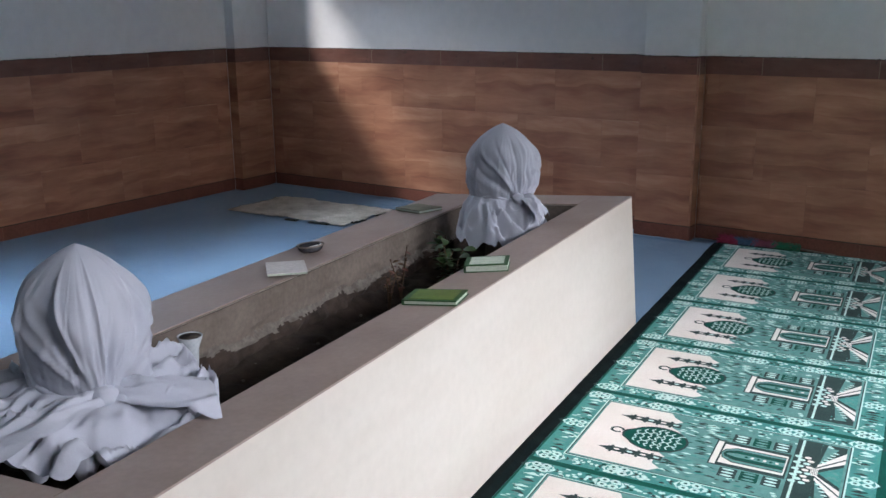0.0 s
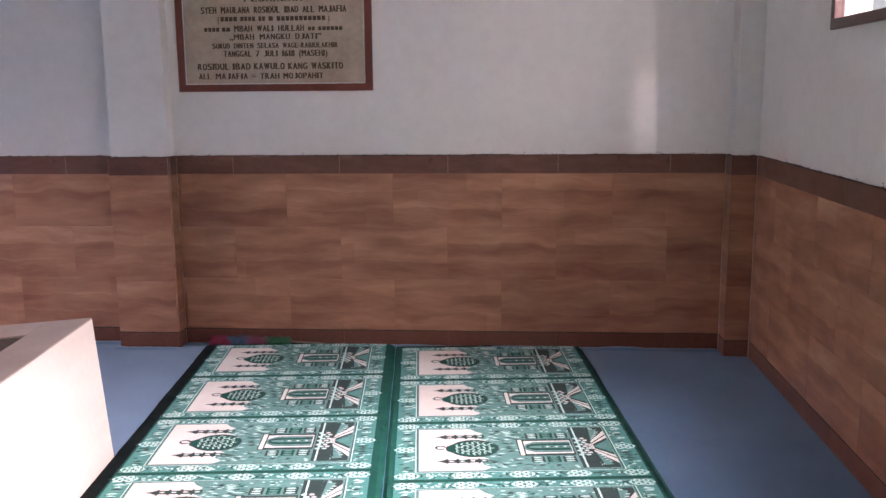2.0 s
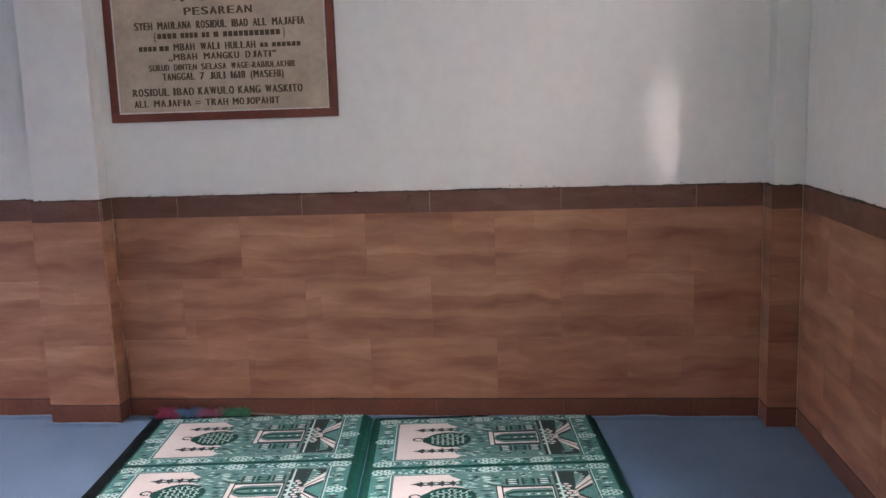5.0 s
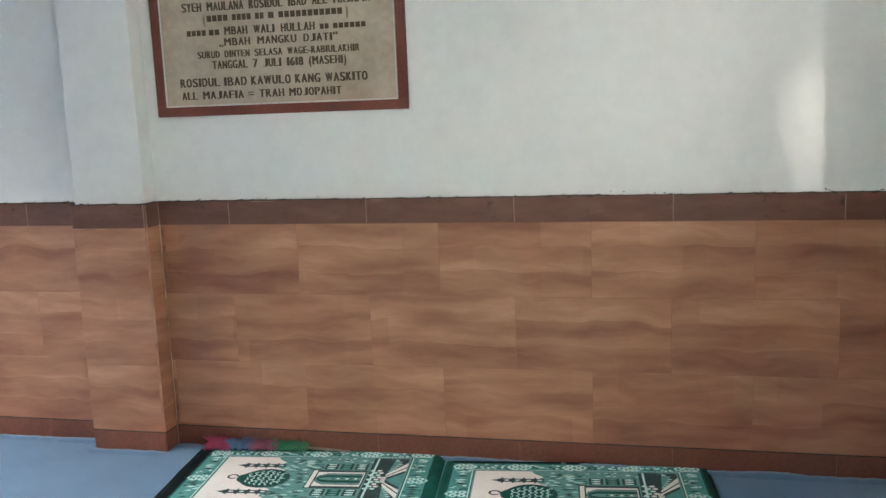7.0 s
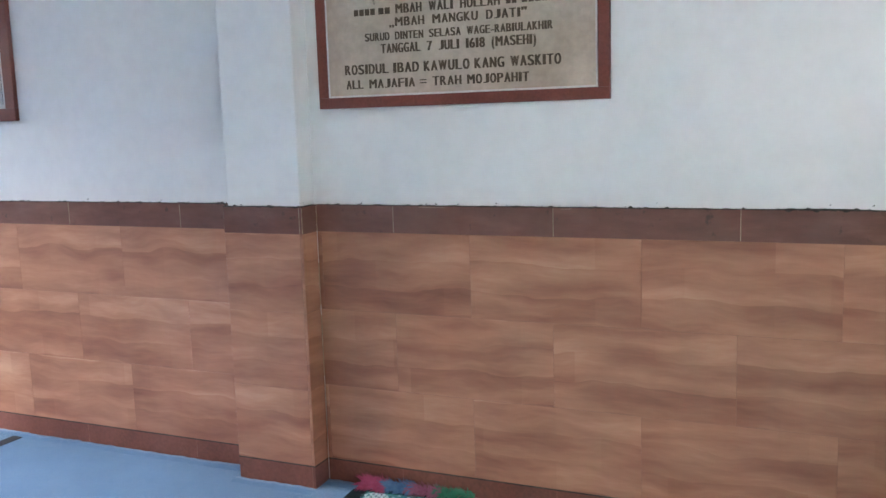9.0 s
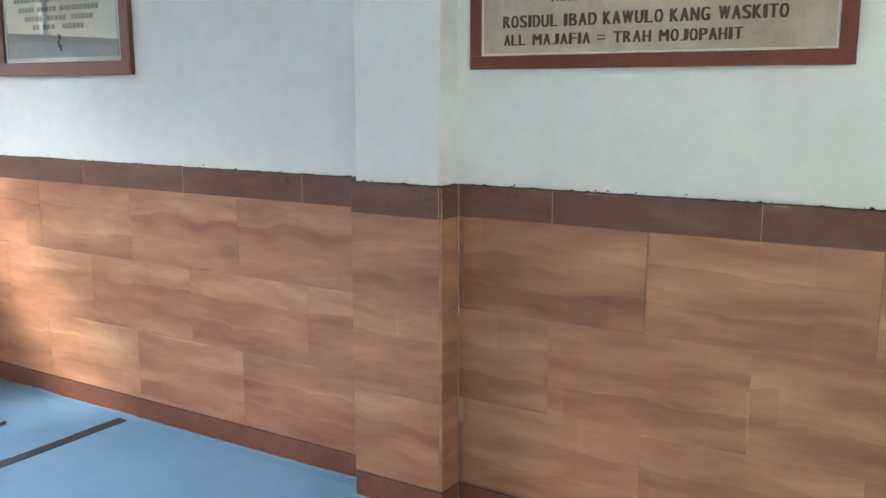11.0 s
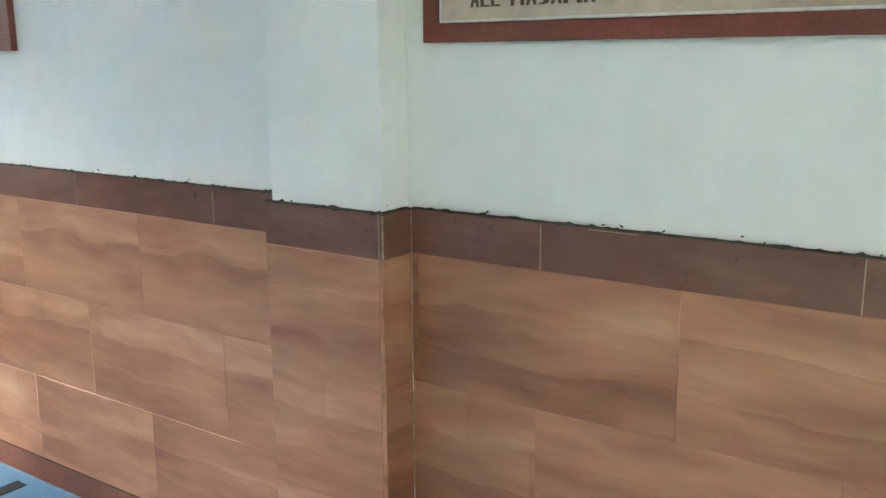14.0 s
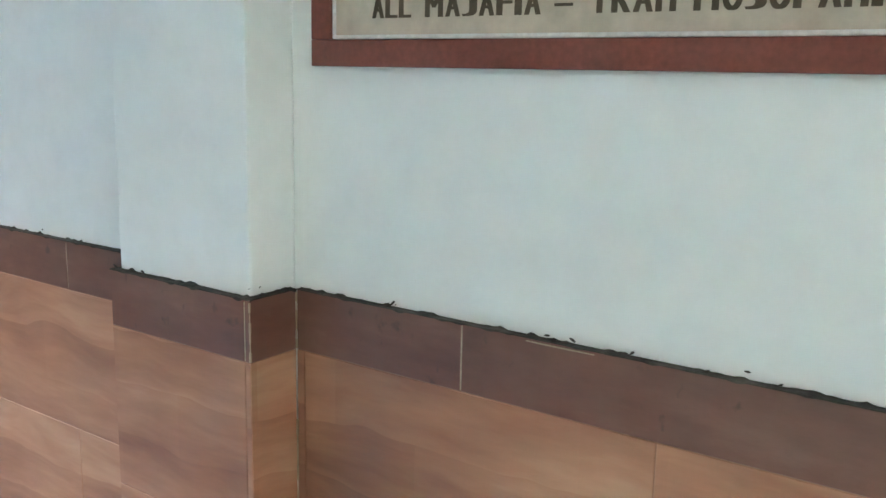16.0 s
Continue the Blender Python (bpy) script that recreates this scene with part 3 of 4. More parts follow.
def tail(points, width, seed):
    """A loose end of cloth along a line, widening, with soft pleats that run along it."""
    bm = bmesh.new()
    rows = []
    n = len(points)
    m = 28
    for k in range(n * 9 - 8):
        f = k / 9
        i = min(int(f), n - 2)
        p = Vector(points[i]).lerp(Vector(points[i + 1]), f - i)
        d = (Vector(points[i + 1]) - Vector(points[i]))
        side = Vector((d.y, -d.x, 0)).normalized()
        wd = width * (0.35 + 0.65 * min(1, f / (n - 1) * 1.3))
        row = []
        for u in range(m + 1):
            s = u / m - 0.5
            wob = 0.020 * ridge(Vector((s * 3.2 + seed, 0.35 * f, 2))) + 0.006 * noise.noise(Vector((s * 9, f * 2, seed)))
            hem = 0.018 * noise.noise(Vector((s * 5 + seed, 4, 0))) * f / (n - 1)
            row.append(bm.verts.new(p + side * wd * s + d * hem * 4 + Vector((0, 0, wob - 0.09 * abs(s) ** 2))))
        rows.append(row)
    for drop in (0.0, 0.003):
        rr = rows if not drop else [[bm.verts.new(v.co - Vector((0, 0, drop))) for v in r] for r in rows]
        for r0, r1 in zip(rr, rr[1:]):
            for u in range(m):
                bm.faces.new((r0[u], r0[u + 1], r1[u + 1], r1[u]) if not drop else (r0[u], r1[u], r1[u + 1], r0[u + 1]))
    return bm


def knot(r):
    bm = bmesh.new()
    bmesh.ops.create_uvsphere(bm, u_segments=20, v_segments=12, radius=r)
    for v in bm.verts:
        v.co *= 1 + 0.28 * noise.noise(v.co * (2.2 / r) * 0.6)
        v.co.z *= 0.8
    return bm


def tie_band(a, b, z, seed):
    bm = bmesh.new()
    rings = []
    for i in range(96):
        th = 2 * math.pi * i / 96
        zz = z + 0.006 * math.sin(5 * th + seed)
        ring = [bm.verts.new(((a + 0.008 * math.cos(q)) * math.cos(th), (b + 0.008 * math.cos(q)) * math.sin(th), zz + 0.009 * math.sin(q))) for q in (0, 1.05, 2.1, 3.14, 4.2, 5.24)]
        rings.append(ring)
    for i in range(96):
        for j in range(6):
            bm.faces.new((rings[i][j], rings[(i + 1) % 96][j], rings[(i + 1) % 96][(j + 1) % 6], rings[i][(j + 1) % 6]))
    return bm


def gravestone(x, y, seed, z_tie, z_top, a, b, sk, label, kx, ky, tails):
    s = thing("gravestone", TOMB @ pose(x, y, 0), label, "gravestone", "draped gravestones on the tomb")
    core = bmesh.new()
    bmesh.ops.create_cone(core, cap_ends=True, segments=24, radius1=0.07, radius2=0.055, depth=z_top - 0.45, matrix=Matrix.Translation((0, 0, 0.33 + (z_top - 0.45) / 2)))
    part("stone_core", core, CEMENT, s, "grey stone hidden under cloth")
    part("hood", drape(a, b, z_tie, z_top, 0.155, seed, kx, ky), CLOTH, s, "", True)
    part("skirt", skirt(a * 0.83, sk[0], b * 0.84, sk[1], z_tie + 0.004, sk[2], seed, sk[3], sk[4]), CLOTH, s, "loose ruffled hem of white cloth", True)
    part("tie", tie_band(a * 0.83, b * 0.84, z_tie, seed), CLOTH, s, "", True)
    k = part("knot", knot(0.026), CLOTH, s, "", True)
    k.location = (kx, ky, z_tie + 0.004)
    for i, (pts, w) in enumerate(tails):
        part("cloth_tail", tail(pts, w, seed + i), CLOTH, s, "", True)
    return s


gravestone(-0.385, -0.50, 3, 0.640, 0.922, 0.145, 0.122, (0.205, 0.17, 0.47, 0.10, 0.055), "gravestone wrapped in white cloth at the tomb's head", 0.105, -0.075,
           [([(0.10, -0.07, 0.645), (0.15, -0.07, 0.650), (0.19, -0.07, 0.625), (0.21, -0.07, 0.585)], 0.11)])
gravestone(-0.43, -2.53, 11, 0.610, 0.902, 0.136, 0.122, (0.27, 0.29, 0.535, 0.14, 0.075), "gravestone wrapped in white cloth at the tomb's foot", 0.11, -0.06,
           [([(0.09, -0.03, 0.615), (0.15, 0.00, 0.620), (0.21, 0.05, 0.605), (0.25, 0.10, 0.588)], 0.17),
            ([(0.10, -0.06, 0.612), (0.09, -0.13, 0.618), (0.06, -0.20, 0.600), (0.02, -0.27, 0.578)], 0.15)])


# ---- small things on the tomb ----
def book(x, y, rz, w, d, h, cover, face, label, wob=0.0):
    b = thing("book", TOMB @ pose(x, y, rim(x) + 0.001, 0, -math.degrees(math.atan(0.075)), rz), label, "book", "books on the tomb")
    part("back_cover", box_bm((-w / 2, -d / 2, 0), (w / 2, d / 2, 0.003), 0.001), cover, b)
    part("page_block", box_bm((-w / 2 + 0.004, -d / 2 + 0.004, 0.003), (w / 2 - 0.003, d / 2 - 0.004, h - 0.003)), PAGES, b)
    f = part("front_cover", box_bm((-w / 2, -d / 2, h - 0.003), (w / 2, d / 2, h), 0.001), cover, b)
    part("spine", box_bm((-w / 2 - 0.003, -d / 2, 0), (-w / 2, d / 2, h), 0.001), cover, b)
    if face:
        part("cover_panel", box_bm((-w / 2 + 0.014, -d / 2 + 0.012, h), (w / 2 - 0.014, d / 2 - 0.012, h + 0.001)), face, f)
    return b


book(-0.085, -1.625, 9, 0.158, 0.112, 0.015, BOOK_GREEN, BOOK_OLIVE, "thick green book with an olive cover panel lying on the tomb")
book(-0.093, -1.262, 20, 0.135, 0.105, 0.024, BOOK_GREEN, PAGES, "thick green book with a pale cover panel lying on the tomb")
book(-0.824, -0.40, -24, 0.17, 0.125, 0.014, BOOK_DULL, None, "thin grey-green booklet lying on the tomb rim")

sheet = thing("notebook", TOMB @ pose(-0.765, -1.42, rim(-0.765) + 0.002, 0, -4.3, -50), "small white paper notebook lying on the tomb rim", "notebook")
part("cover", box_bm((-0.10, -0.066, 0.006), (0.10, 0.066, 0.008), 0.0008), PAPER, sheet)
part("page_block", box_bm((-0.098, -0.064, 0), (0.098, 0.064, 0.006)), PAGES, sheet)


def lathe(profile, seg=40, caps=True):
    bm = bmesh.new()
    rings = [[bm.verts.new((r * math.cos(2 * math.pi * i / seg), r * math.sin(2 * math.pi * i / seg), z)) for i in range(seg)] for r, z in profile]
    for r0, r1 in zip(rings, rings[1:]):
        for i in range(seg):
            bm.faces.new((r0[i], r0[(i + 1) % seg], r1[(i + 1) % seg], r1[i]))
    if caps:
        bm.faces.new(rings[0][::-1])
        bm.faces.new(rings[-1])
    return bm


ash = thing("ashtray", TOMB @ pose(-0.845, -1.17, rim(-0.845) + 0.001, 0, -4.3, 0) @ Matrix.Scale(0.85, 4), "small dark glazed ashtray with a chipped grey rim", "ashtray")
part("bowl", lathe([(0.038, 0), (0.050, 0.008), (0.056, 0.026), (0.048, 0.028), (0.042, 0.012), (0.012, 0.008)]), ASH_DARK, ash, "", True)
part("rim", lathe([(0.0565, 0.024), (0.061, 0.027), (0.058, 0.031), (0.050, 0.0295), (0.050, 0.027), (0.0565, 0.024)], 40, False), CEMENT, ash, "grey worn rim", True)
bm = bmesh.new()
bmesh.ops.create_cone(bm, cap_ends=True, segments=10, radius1=0.004, radius2=0.004, depth=0.05, matrix=pose(0.012, 0.0, 0.02, 0, 80, 35))
part("cigarette_end", bm, PAPER, ash)

vase = thing("vase", TOMB @ pose(-0.50, -2.16, 0.295) @ Matrix.Diagonal((0.8, 0.8, 1.2, 1)), "small white vase with a dark mouth standing in the soil", "vase")
part("body", lathe([(0.026, 0), (0.034, 0.05), (0.028, 0.11), (0.021, 0.16), (0.026, 0.20), (0.040, 0.228), (0.036, 0.228), (0.020, 0.20)]), VASE_W, vase, "", True)
part("mouth", lathe([(0.034, 0.2265), (0.030, 0.224), (0.010, 0.222)]), DIRT_SHADOW, vase, "dark dry mouth", True)

flower = thing("petals", TOMB @ pose(-0.235, -2.24, 0.32), "wilted crimson petals on the grave soil", "flower")
rng = random.Random(8)
for i in range(9):
    bm = bmesh.new()
    bmesh.ops.create_circle(bm, cap_ends=True, segments=8, radius=0.02)
    for v in bm.verts:
        v.co.z += 9 * (v.co.x ** 2 + v.co.y ** 2)
    bmesh.ops.solidify(bm, geom=bm.faces[:], thickness=0.001)
    p = part("petal", bm, PETAL, flower)
    p.matrix_basis = pose(rng.uniform(-0.03, 0.03), rng.uniform(-0.04, 0.04), 0.02 + 0.016 * i, rng.uniform(-50, 50), rng.uniform(-50, 50), rng.uniform(0, 360))


def leaf_mesh(L, W):
    bm = bmesh.new()
    mid, lf, rt = [], [], []
    for i in range(7):
        f = i / 6
        w = W * math.sin(math.pi * min(1, f * 0.95 + 0.03)) ** 0.8
        z = -0.35 * L * f * f + 0.1 * L * f
        mid.append(bm.verts.new((L * f, 0, z)))
        lf.append(bm.verts.new((L * f, w, z + 0.12 * w)))
        rt.append(bm.verts.new((L * f, -w, z + 0.12 * w)))
    for i in range(6):
        bm.faces.new((mid[i], mid[i + 1], lf[i + 1], lf[i]))
        bm.faces.new((rt[i], rt[i + 1], mid[i + 1], mid[i]))
    return bm


leaf_data = {}


def leaf_of(mat_):
    if mat_.name not in leaf_data:
        me = bpy.data.meshes.new("leaf")
        bm = leaf_mesh(0.055, 0.015)
        bm.to_mesh(me)
        bm.free()
        me.materials.append(mat_)
        me.shade_smooth()
        leaf_data[mat_.name] = me
    return leaf_data[mat_.name]


def plant(x, y, h, n, mats, seed, label, size=0.9):
    p = thing("grave_plant", TOMB @ pose(x, y, 0.30), label, "plant", "plants on the grave")
    r = random.Random(seed)
    for s in range(n):
        an, tilt = r.uniform(0, 6.28), r.uniform(0.05, 0.4)
        hh = 0.035 + h * r.uniform(0.7, 1.1)
        bm = bmesh.new()
        prev = None
        pts = [Vector((tilt * hh * (q / 5) ** 1.4 * math.cos(an), tilt * hh * (q / 5) ** 1.4 * math.sin(an), hh * q / 5)) for q in range(6)]
        for q, pt in enumerate(pts):
            rad = 0.004 * (1 - 0.12 * q)
            ring = [bm.verts.new(pt + Vector((rad * math.cos(k * 1.2566), rad * math.sin(k * 1.2566), 0))) for k in range(5)]
            if prev:
                for k in range(5):
                    bm.faces.new((prev[k], prev[(k + 1) % 5], ring[(k + 1) % 5], ring[k]))
            prev = ring
        part("stem", bm, STEM, p)
        for q in range(9):
            lf = new("leaf", leaf_of(r.choice(mats)))
            lf.parent = p
            f = 0.35 + 0.65 * q / 8
            pt = pts[min(5, int(f * 5))]
            sc = size * r.uniform(0.6, 1.25)
            lf.matrix_basis = Matrix.Translation(pt + Vector((0, 0, (f * 5 % 1) * hh / 5))) @ pose(0, 0, 0, r.uniform(-30, 30), r.uniform(-50, 15), r.uniform(0, 360)) @ Matrix.Scale(sc, 4)
    return p


plant(-0.47, -0.80, 0.13, 4, [LEAF], 1, "dark green leafy plant growing in the grave soil")
plant(-0.54, -0.72, 0.16, 4, [LEAF], 2, "dark green leafy plant growing in the grave soil")
plant(-0.34, -0.84, 0.10, 3, [LEAF], 6, "low dark green plant growing in the grave soil")
plant(-0.58, -0.98, 0.15, 3, [LEAF_RED, STEM, LEAF_RED], 3, "withered reddish plant in the grave soil", 0.45)
plant(-0.56, -1.10, 0.13, 3, [LEAF_RED, STEM], 4, "withered reddish plant in the grave soil", 0.4)


# ---- the cream mat on the west carpet ----
mat_t = thing("floor_mat", pose(-2.50, -0.66, 0.0, 0, 0, 3), "faded cream mat lying rumpled on blue carpet", "mat")
bm = bmesh.new()
NX, NY = 60, 36
g = []
for i in range(NX + 1):
    row = []
    for j in range(NY + 1):
        u, v = i / NX - 0.5, j / NY - 0.5
        e = 1 + 0.05 * noise.noise(Vector((u * 5, v * 5, 3)))
        z = 0.010 + 0.020 * max(0, noise.noise(Vector((u * 7, v * 5, 1.5)))) + 0.007 * noise.noise(Vector((u * 19, v * 15, 4)))
        row.append(bm.verts.new((u * 1.02 * e + 0.03 * v, v * 0.56 * e, max(0.004, z))))
    g.append(row)
for i in range(NX):
    for j in range(NY):
        bm.faces.new((g[i][j], g[i + 1][j], g[i + 1][j + 1], g[i][j + 1]))
bmesh.ops.solidify(bm, geom=bm.faces[:], thickness=0.003)
part("woven_sheet", bm, MAT_CREAM, mat_t, "", True)
for i, (x, y, L, rz) in enumerate([(0.30, -0.285, 0.16, 6), (0.08, -0.29, 0.10, -4), (0.50, -0.12, 0.12, 80), (0.51, 0.10, 0.09, 95)]):
    bm = box_bm((-L / 2, -0.02, 0.004), (L / 2, 0.014, 0.013), 0.003)
    for v in bm.verts:
        v.co.z += 0.004 * math.sin(v.co.x * 40 + i)
        v.co.y += 0.007 * math.sin(v.co.x * 55 + 2 * i)
    p = part("edge_binding", bm, MAT_DARK, mat_t, "dark frayed binding")
    p.matrix_basis = pose(x, y, 0, 0, 0, rz)


# ---- feather duster against the wall ----
dust = thing("feather_duster", pose(0.19, -0.062, 0.034, 0, 0, 2), "feather duster in pink, blue and green lying on the rug end", "feather duster")
bm = bmesh.new()
bmesh.ops.create_cone(bm, cap_ends=True, segments=12, radius1=0.007, radius2=0.004, depth=0.26, matrix=pose(0.50, 0, -0.012, 0, 90 + 3, 0))
part("handle", bm, STICK, dust, "grey rattan stick")
for s, (x0, x1, rad, mm) in enumerate([(0.0, 0.11, 0.045, F_PINK), (0.09, 0.22, 0.038, F_BLUE), (0.20, 0.33, 0.036, F_ROSE), (0.31, 0.45, 0.034, F_GREEN)]):
    bm = bmesh.new()
    r = random.Random(s + 20)
    for i in range(380):
        x = r.uniform(x0, x1)
        th = r.uniform(0, 6.28)
        L, W = rad * r.uniform(0.6, 1.15), r.uniform(0.0015, 0.004)
        d = Vector((r.uniform(-0.9, 0.2), math.cos(th), math.sin(th))).normalized()
        q = d.cross(Vector((1, 0, 0.3))).normalized() * W
        bend = Vector((-0.3 * L, 0, -0.15 * L))
        p0 = Vector((x, 0, 0))
        pts = [p0 - q * 0.3, p0 + q * 0.3, p0 + d * L * 0.6 + q + bend * 0.3, p0 + d * L * 0.6 - q + bend * 0.3, p0 + d * L + bend]
        for pt in pts:
            pt.z = max(pt.z, -0.022)
        vs = [bm.verts.new(pt) for pt in pts]
        bm.faces.new((vs[0], vs[1], vs[2], vs[3]))
        bm.faces.new((vs[3], vs[2], vs[4]))
    part("feather_tuft", bm, mm, dust)


# ---- prayer carpets: two rolls, each a row of woven panels ----
PITCH, PW = 0.592, 0.975
RMATS = [R_TEAL, R_GREEN, R_DARK, R_MINT, R_CREAM, R_MID]
TEAL, GREEN, DARK, MINT, CREAM, MID = range(6)


def panel_mesh():
    """One woven panel: u along x from 0 to PW, v along y from 0 to PITCH; motifs lie in thin layers."""
    bm = bmesh.new()

    def poly(pts, m, z):
        f = bm.faces.new([bm.verts.new((u, v, z)) for u, v in pts])
        f.material_index = m
        if f.normal.z < 0:
            f.normal_flip()

    def rect(u0, v0, u1, v1, m, z):
        poly([(u0, v0), (u1, v0), (u1, v1), (u0, v1)], m, z)

    def disc(u, v, ru, rv, m, z, n=14, ph=0.0):
        poly([(u + ru * math.cos(ph + 6.2832 * i / n), v + rv * math.sin(ph + 6.2832 * i / n)) for i in range(n)], m, z)

    def line(pts, w, m, z):
        for (u0, v0), (u1, v1) in zip(pts, pts[1:]):
            d = math.hypot(u1 - u0, v1 - v0) or 1
            a, b = -(v1 - v0) / d * w / 2, (u1 - u0) / d * w / 2
            poly([(u0 + a, v0 + b), (u0 - a, v0 - b), (u1 - a, v1 - b), (u1 + a, v1 + b)], m, z)

    r = random.Random(5)
    V = PITCH
    Z = [0.0010 + 0.0005 * k for k in range(8)]
    box_into(bm, (0, 0, -0.004), (PW, V, Z[0] - 0.0006), 0, GREEN)
    rect(0.008, 0.013, PW - 0.008, V - 0.013, TEAL, Z[0])
    bu, bv = 0.095, 0.078
    # border of square rosettes, chevrons and dots
    def rosette(u, v):
        for su in (-1, 1):
            for sv in (-1, 1):
                disc(u + su * 0.0165, v + sv * 0.0138, 0.0175, 0.0142, MINT, Z[1], 6)
                disc(u + su * 0.0165, v + sv * 0.0138, 0.0066, 0.0054, GREEN, Z[2], 5)
        for s in (-1, 1):
            poly([(u + s * 0.032, v - 0.024), (u + s * 0.050, v), (u + s * 0.032, v + 0.024), (u + s * 0.039, v)], MINT, Z[1])
            poly([(u + s * 0.048, v - 0.015), (u + s * 0.064, v), (u + s * 0.048, v + 0.015), (u + s * 0.054, v)], DARK, Z[1])
    for v in (bv * 0.55, V - bv * 0.55):
        for k in range(5):
            rosette(0.055 + k * (PW - 0.11) / 4, v)
        for k in range(4):
            c = 0.055 + (k + 0.5) * (PW - 0.11) / 4
            for q in range(7):
                disc(c + (q - 3) * 0.014, v + 0.014 * math.sin(q * 2.1 + k), r.uniform(0.006, 0.010), r.uniform(0.005, 0.009), r.choice((MINT, MINT, DARK, MINT, MID)), Z[1], 5, r.random())
    for u in (bu * 0.52, PW - bu * 0.52):
        rosette(u, V / 2)
        for k in range(22):
            v = bv + 0.02 + (V - 2 * bv - 0.04) * k / 21
            if abs(v - V / 2) < 0.035:
                continue
            poly([(u + r.uniform(-0.03, -0.012), v), (u + r.uniform(-0.006, 0.006), v + r.uniform(0.006, 0.016)), (u + r.uniform(0.012, 0.03), v + r.uniform(-0.004, 0.004)), (u, v - r.uniform(0.0, 0.006))], r.choice((MINT, MINT, DARK, MID)), Z[1])
    # small blossoms and leaves scattered thickly between the rosettes
    for k in range(240):
        if k % 3:
            u, v = r.uniform(0.02, PW - 0.02), r.choice((r.uniform(0.020, bv - 0.012), V - r.uniform(0.020, bv - 0.012)))
        else:
            u, v = r.choice((r.uniform(0.018, bu - 0.014), PW - r.uniform(0.018, bu - 0.014))), r.uniform(0.03, V - 0.03)
        disc(u, v, r.uniform(0.005, 0.012), r.uniform(0.004, 0.008), r.choice((MINT, MINT, MINT, GREEN, MID, DARK)), Z[0] + 0.0002 + 0.0001 * (k % 3), 5, r.random() * 6)
    # inner field with a wavy pale and dark outline
    u0, u1, v0, v1 = bu, PW - bu, bv, V - bv
    rect(u0 - 0.009, v0 - 0.008, u1 + 0.009, v1 + 0.008, MINT, Z[1])
    rect(u0 - 0.004, v0 - 0.004, u1 + 0.004, v1 + 0.004, DARK, Z[1] + 0.0002)
    rect(u0, v0, u1, v1, MID, Z[2])
    # sky: cream with an uneven edge
    edge = [(0.350 + 0.022 * math.sin(i * 1.9) + 0.012 * math.sin(i * 0.7), v0 + 0.006 + (v1 - v0 - 0.012) * i / 16) for i in range(17)]
    poly([(u0 + 0.006, v0 + 0.006)] + edge + [(u0 + 0.006, v1 - 0.006)], CREAM, Z[3])
    c = V / 2
    # dome with finial
    pts = []
    for i in range(25):
        t = -math.pi + 2 * math.pi * i / 24
        pts.append((0.322 + 0.092 * math.cos(t) * (1.15 if math.cos(t) < -0.9 else 1), c + 0.083 * math.sin(t)))
    poly([(0.315 + (u - 0.315) * 1.08, c + (v - c) * 1.08) for u, v in pts[:-1]], DARK, Z[4])
    poly(pts[:-1], GREEN, Z[4] + 0.0002)
    # pale network over the dome
    for row in range(7):
        uu = 0.252 + 0.022 * row
        half = 0.070 * math.sqrt(max(0.05, 1 - ((uu - 0.322) / 0.088) ** 2))
        n = max(2, round(half / 0.014))
        for q in range(n):
            va, vb = c - half + 2 * half * q / n, c - half + 2 * half * (q + 1) / n
            line([(uu + 0.006, va + 0.002), (uu - 0.004, (va + vb) / 2), (uu + 0.006, vb - 0.002)], 0.0045, MINT, Z[5])
            if (q + row) % 2:
                line([(uu + 0.005, vb), (uu + 0.018, vb)], 0.0045, MINT, Z[5])
    line([(0.240, c), (0.208, c)], 0.015, DARK, Z[4])
    line([(0.188 + 0.020 * math.cos(t * 0.55), c + 0.012 + 0.018 * math.sin(t * 0.55)) for t in range(0, 11)], 0.009, DARK, Z[4])
    # two minarets
    for vv in (c - 0.125, c + 0.125):
        poly([(0.165, vv), (0.195, vv - 0.010), (0.195, vv + 0.010)], DARK, Z[4])
        rect(0.195, vv - 0.015, 0.37, vv + 0.015, DARK, Z[4])
        for k in range(4):
            uu = 0.205 + 0.042 * k
            rect(uu, vv - 0.024, uu + 0.009, vv + 0.024, DARK, Z[4])
            disc(uu + 0.022, vv, 0.011, 0.006, MINT if k % 2 else CREAM, Z[5], 6)
    # foliage strokes behind the gate
    for k in range(130):
        uu, vv = r.uniform(0.375, 0.53), r.uniform(v0 + 0.02, v1 - 0.02)
        if abs(vv - c) < 0.07 and uu < 0.41:
            continue
        s = r.uniform(0.010, 0.021)
        poly([(uu - s, vv), (uu, vv + s * 0.45), (uu + s, vv + r.uniform(-0.006, 0.006)), (uu, vv - s * 0.15)], r.choice((MINT, TEAL, DARK, DARK, GREEN, MINT)), Z[3] + 0.0001 * (k % 4))
    for k in range(70):
        uu, vv = r.uniform(0.36, 0.84), c + r.choice((-1, 1)) * r.uniform(0.155, 0.205)
        s = r.uniform(0.006, 0.013)
        disc(uu, vv, s, s * 0.5, r.choice((MINT, DARK, TEAL, MINT)), Z[3] + 0.0001 * (k % 4), 6, r.random())
    # gate: nested frames with a pointed niche
    rect(0.498, c - 0.085, 0.722, c + 0.085, DARK, Z[4])
    rect(0.503, c - 0.080, 0.520, c + 0.080, CREAM, Z[5])
    rect(0.526, c - 0.066, 0.716, c + 0.066, CREAM, Z[5])
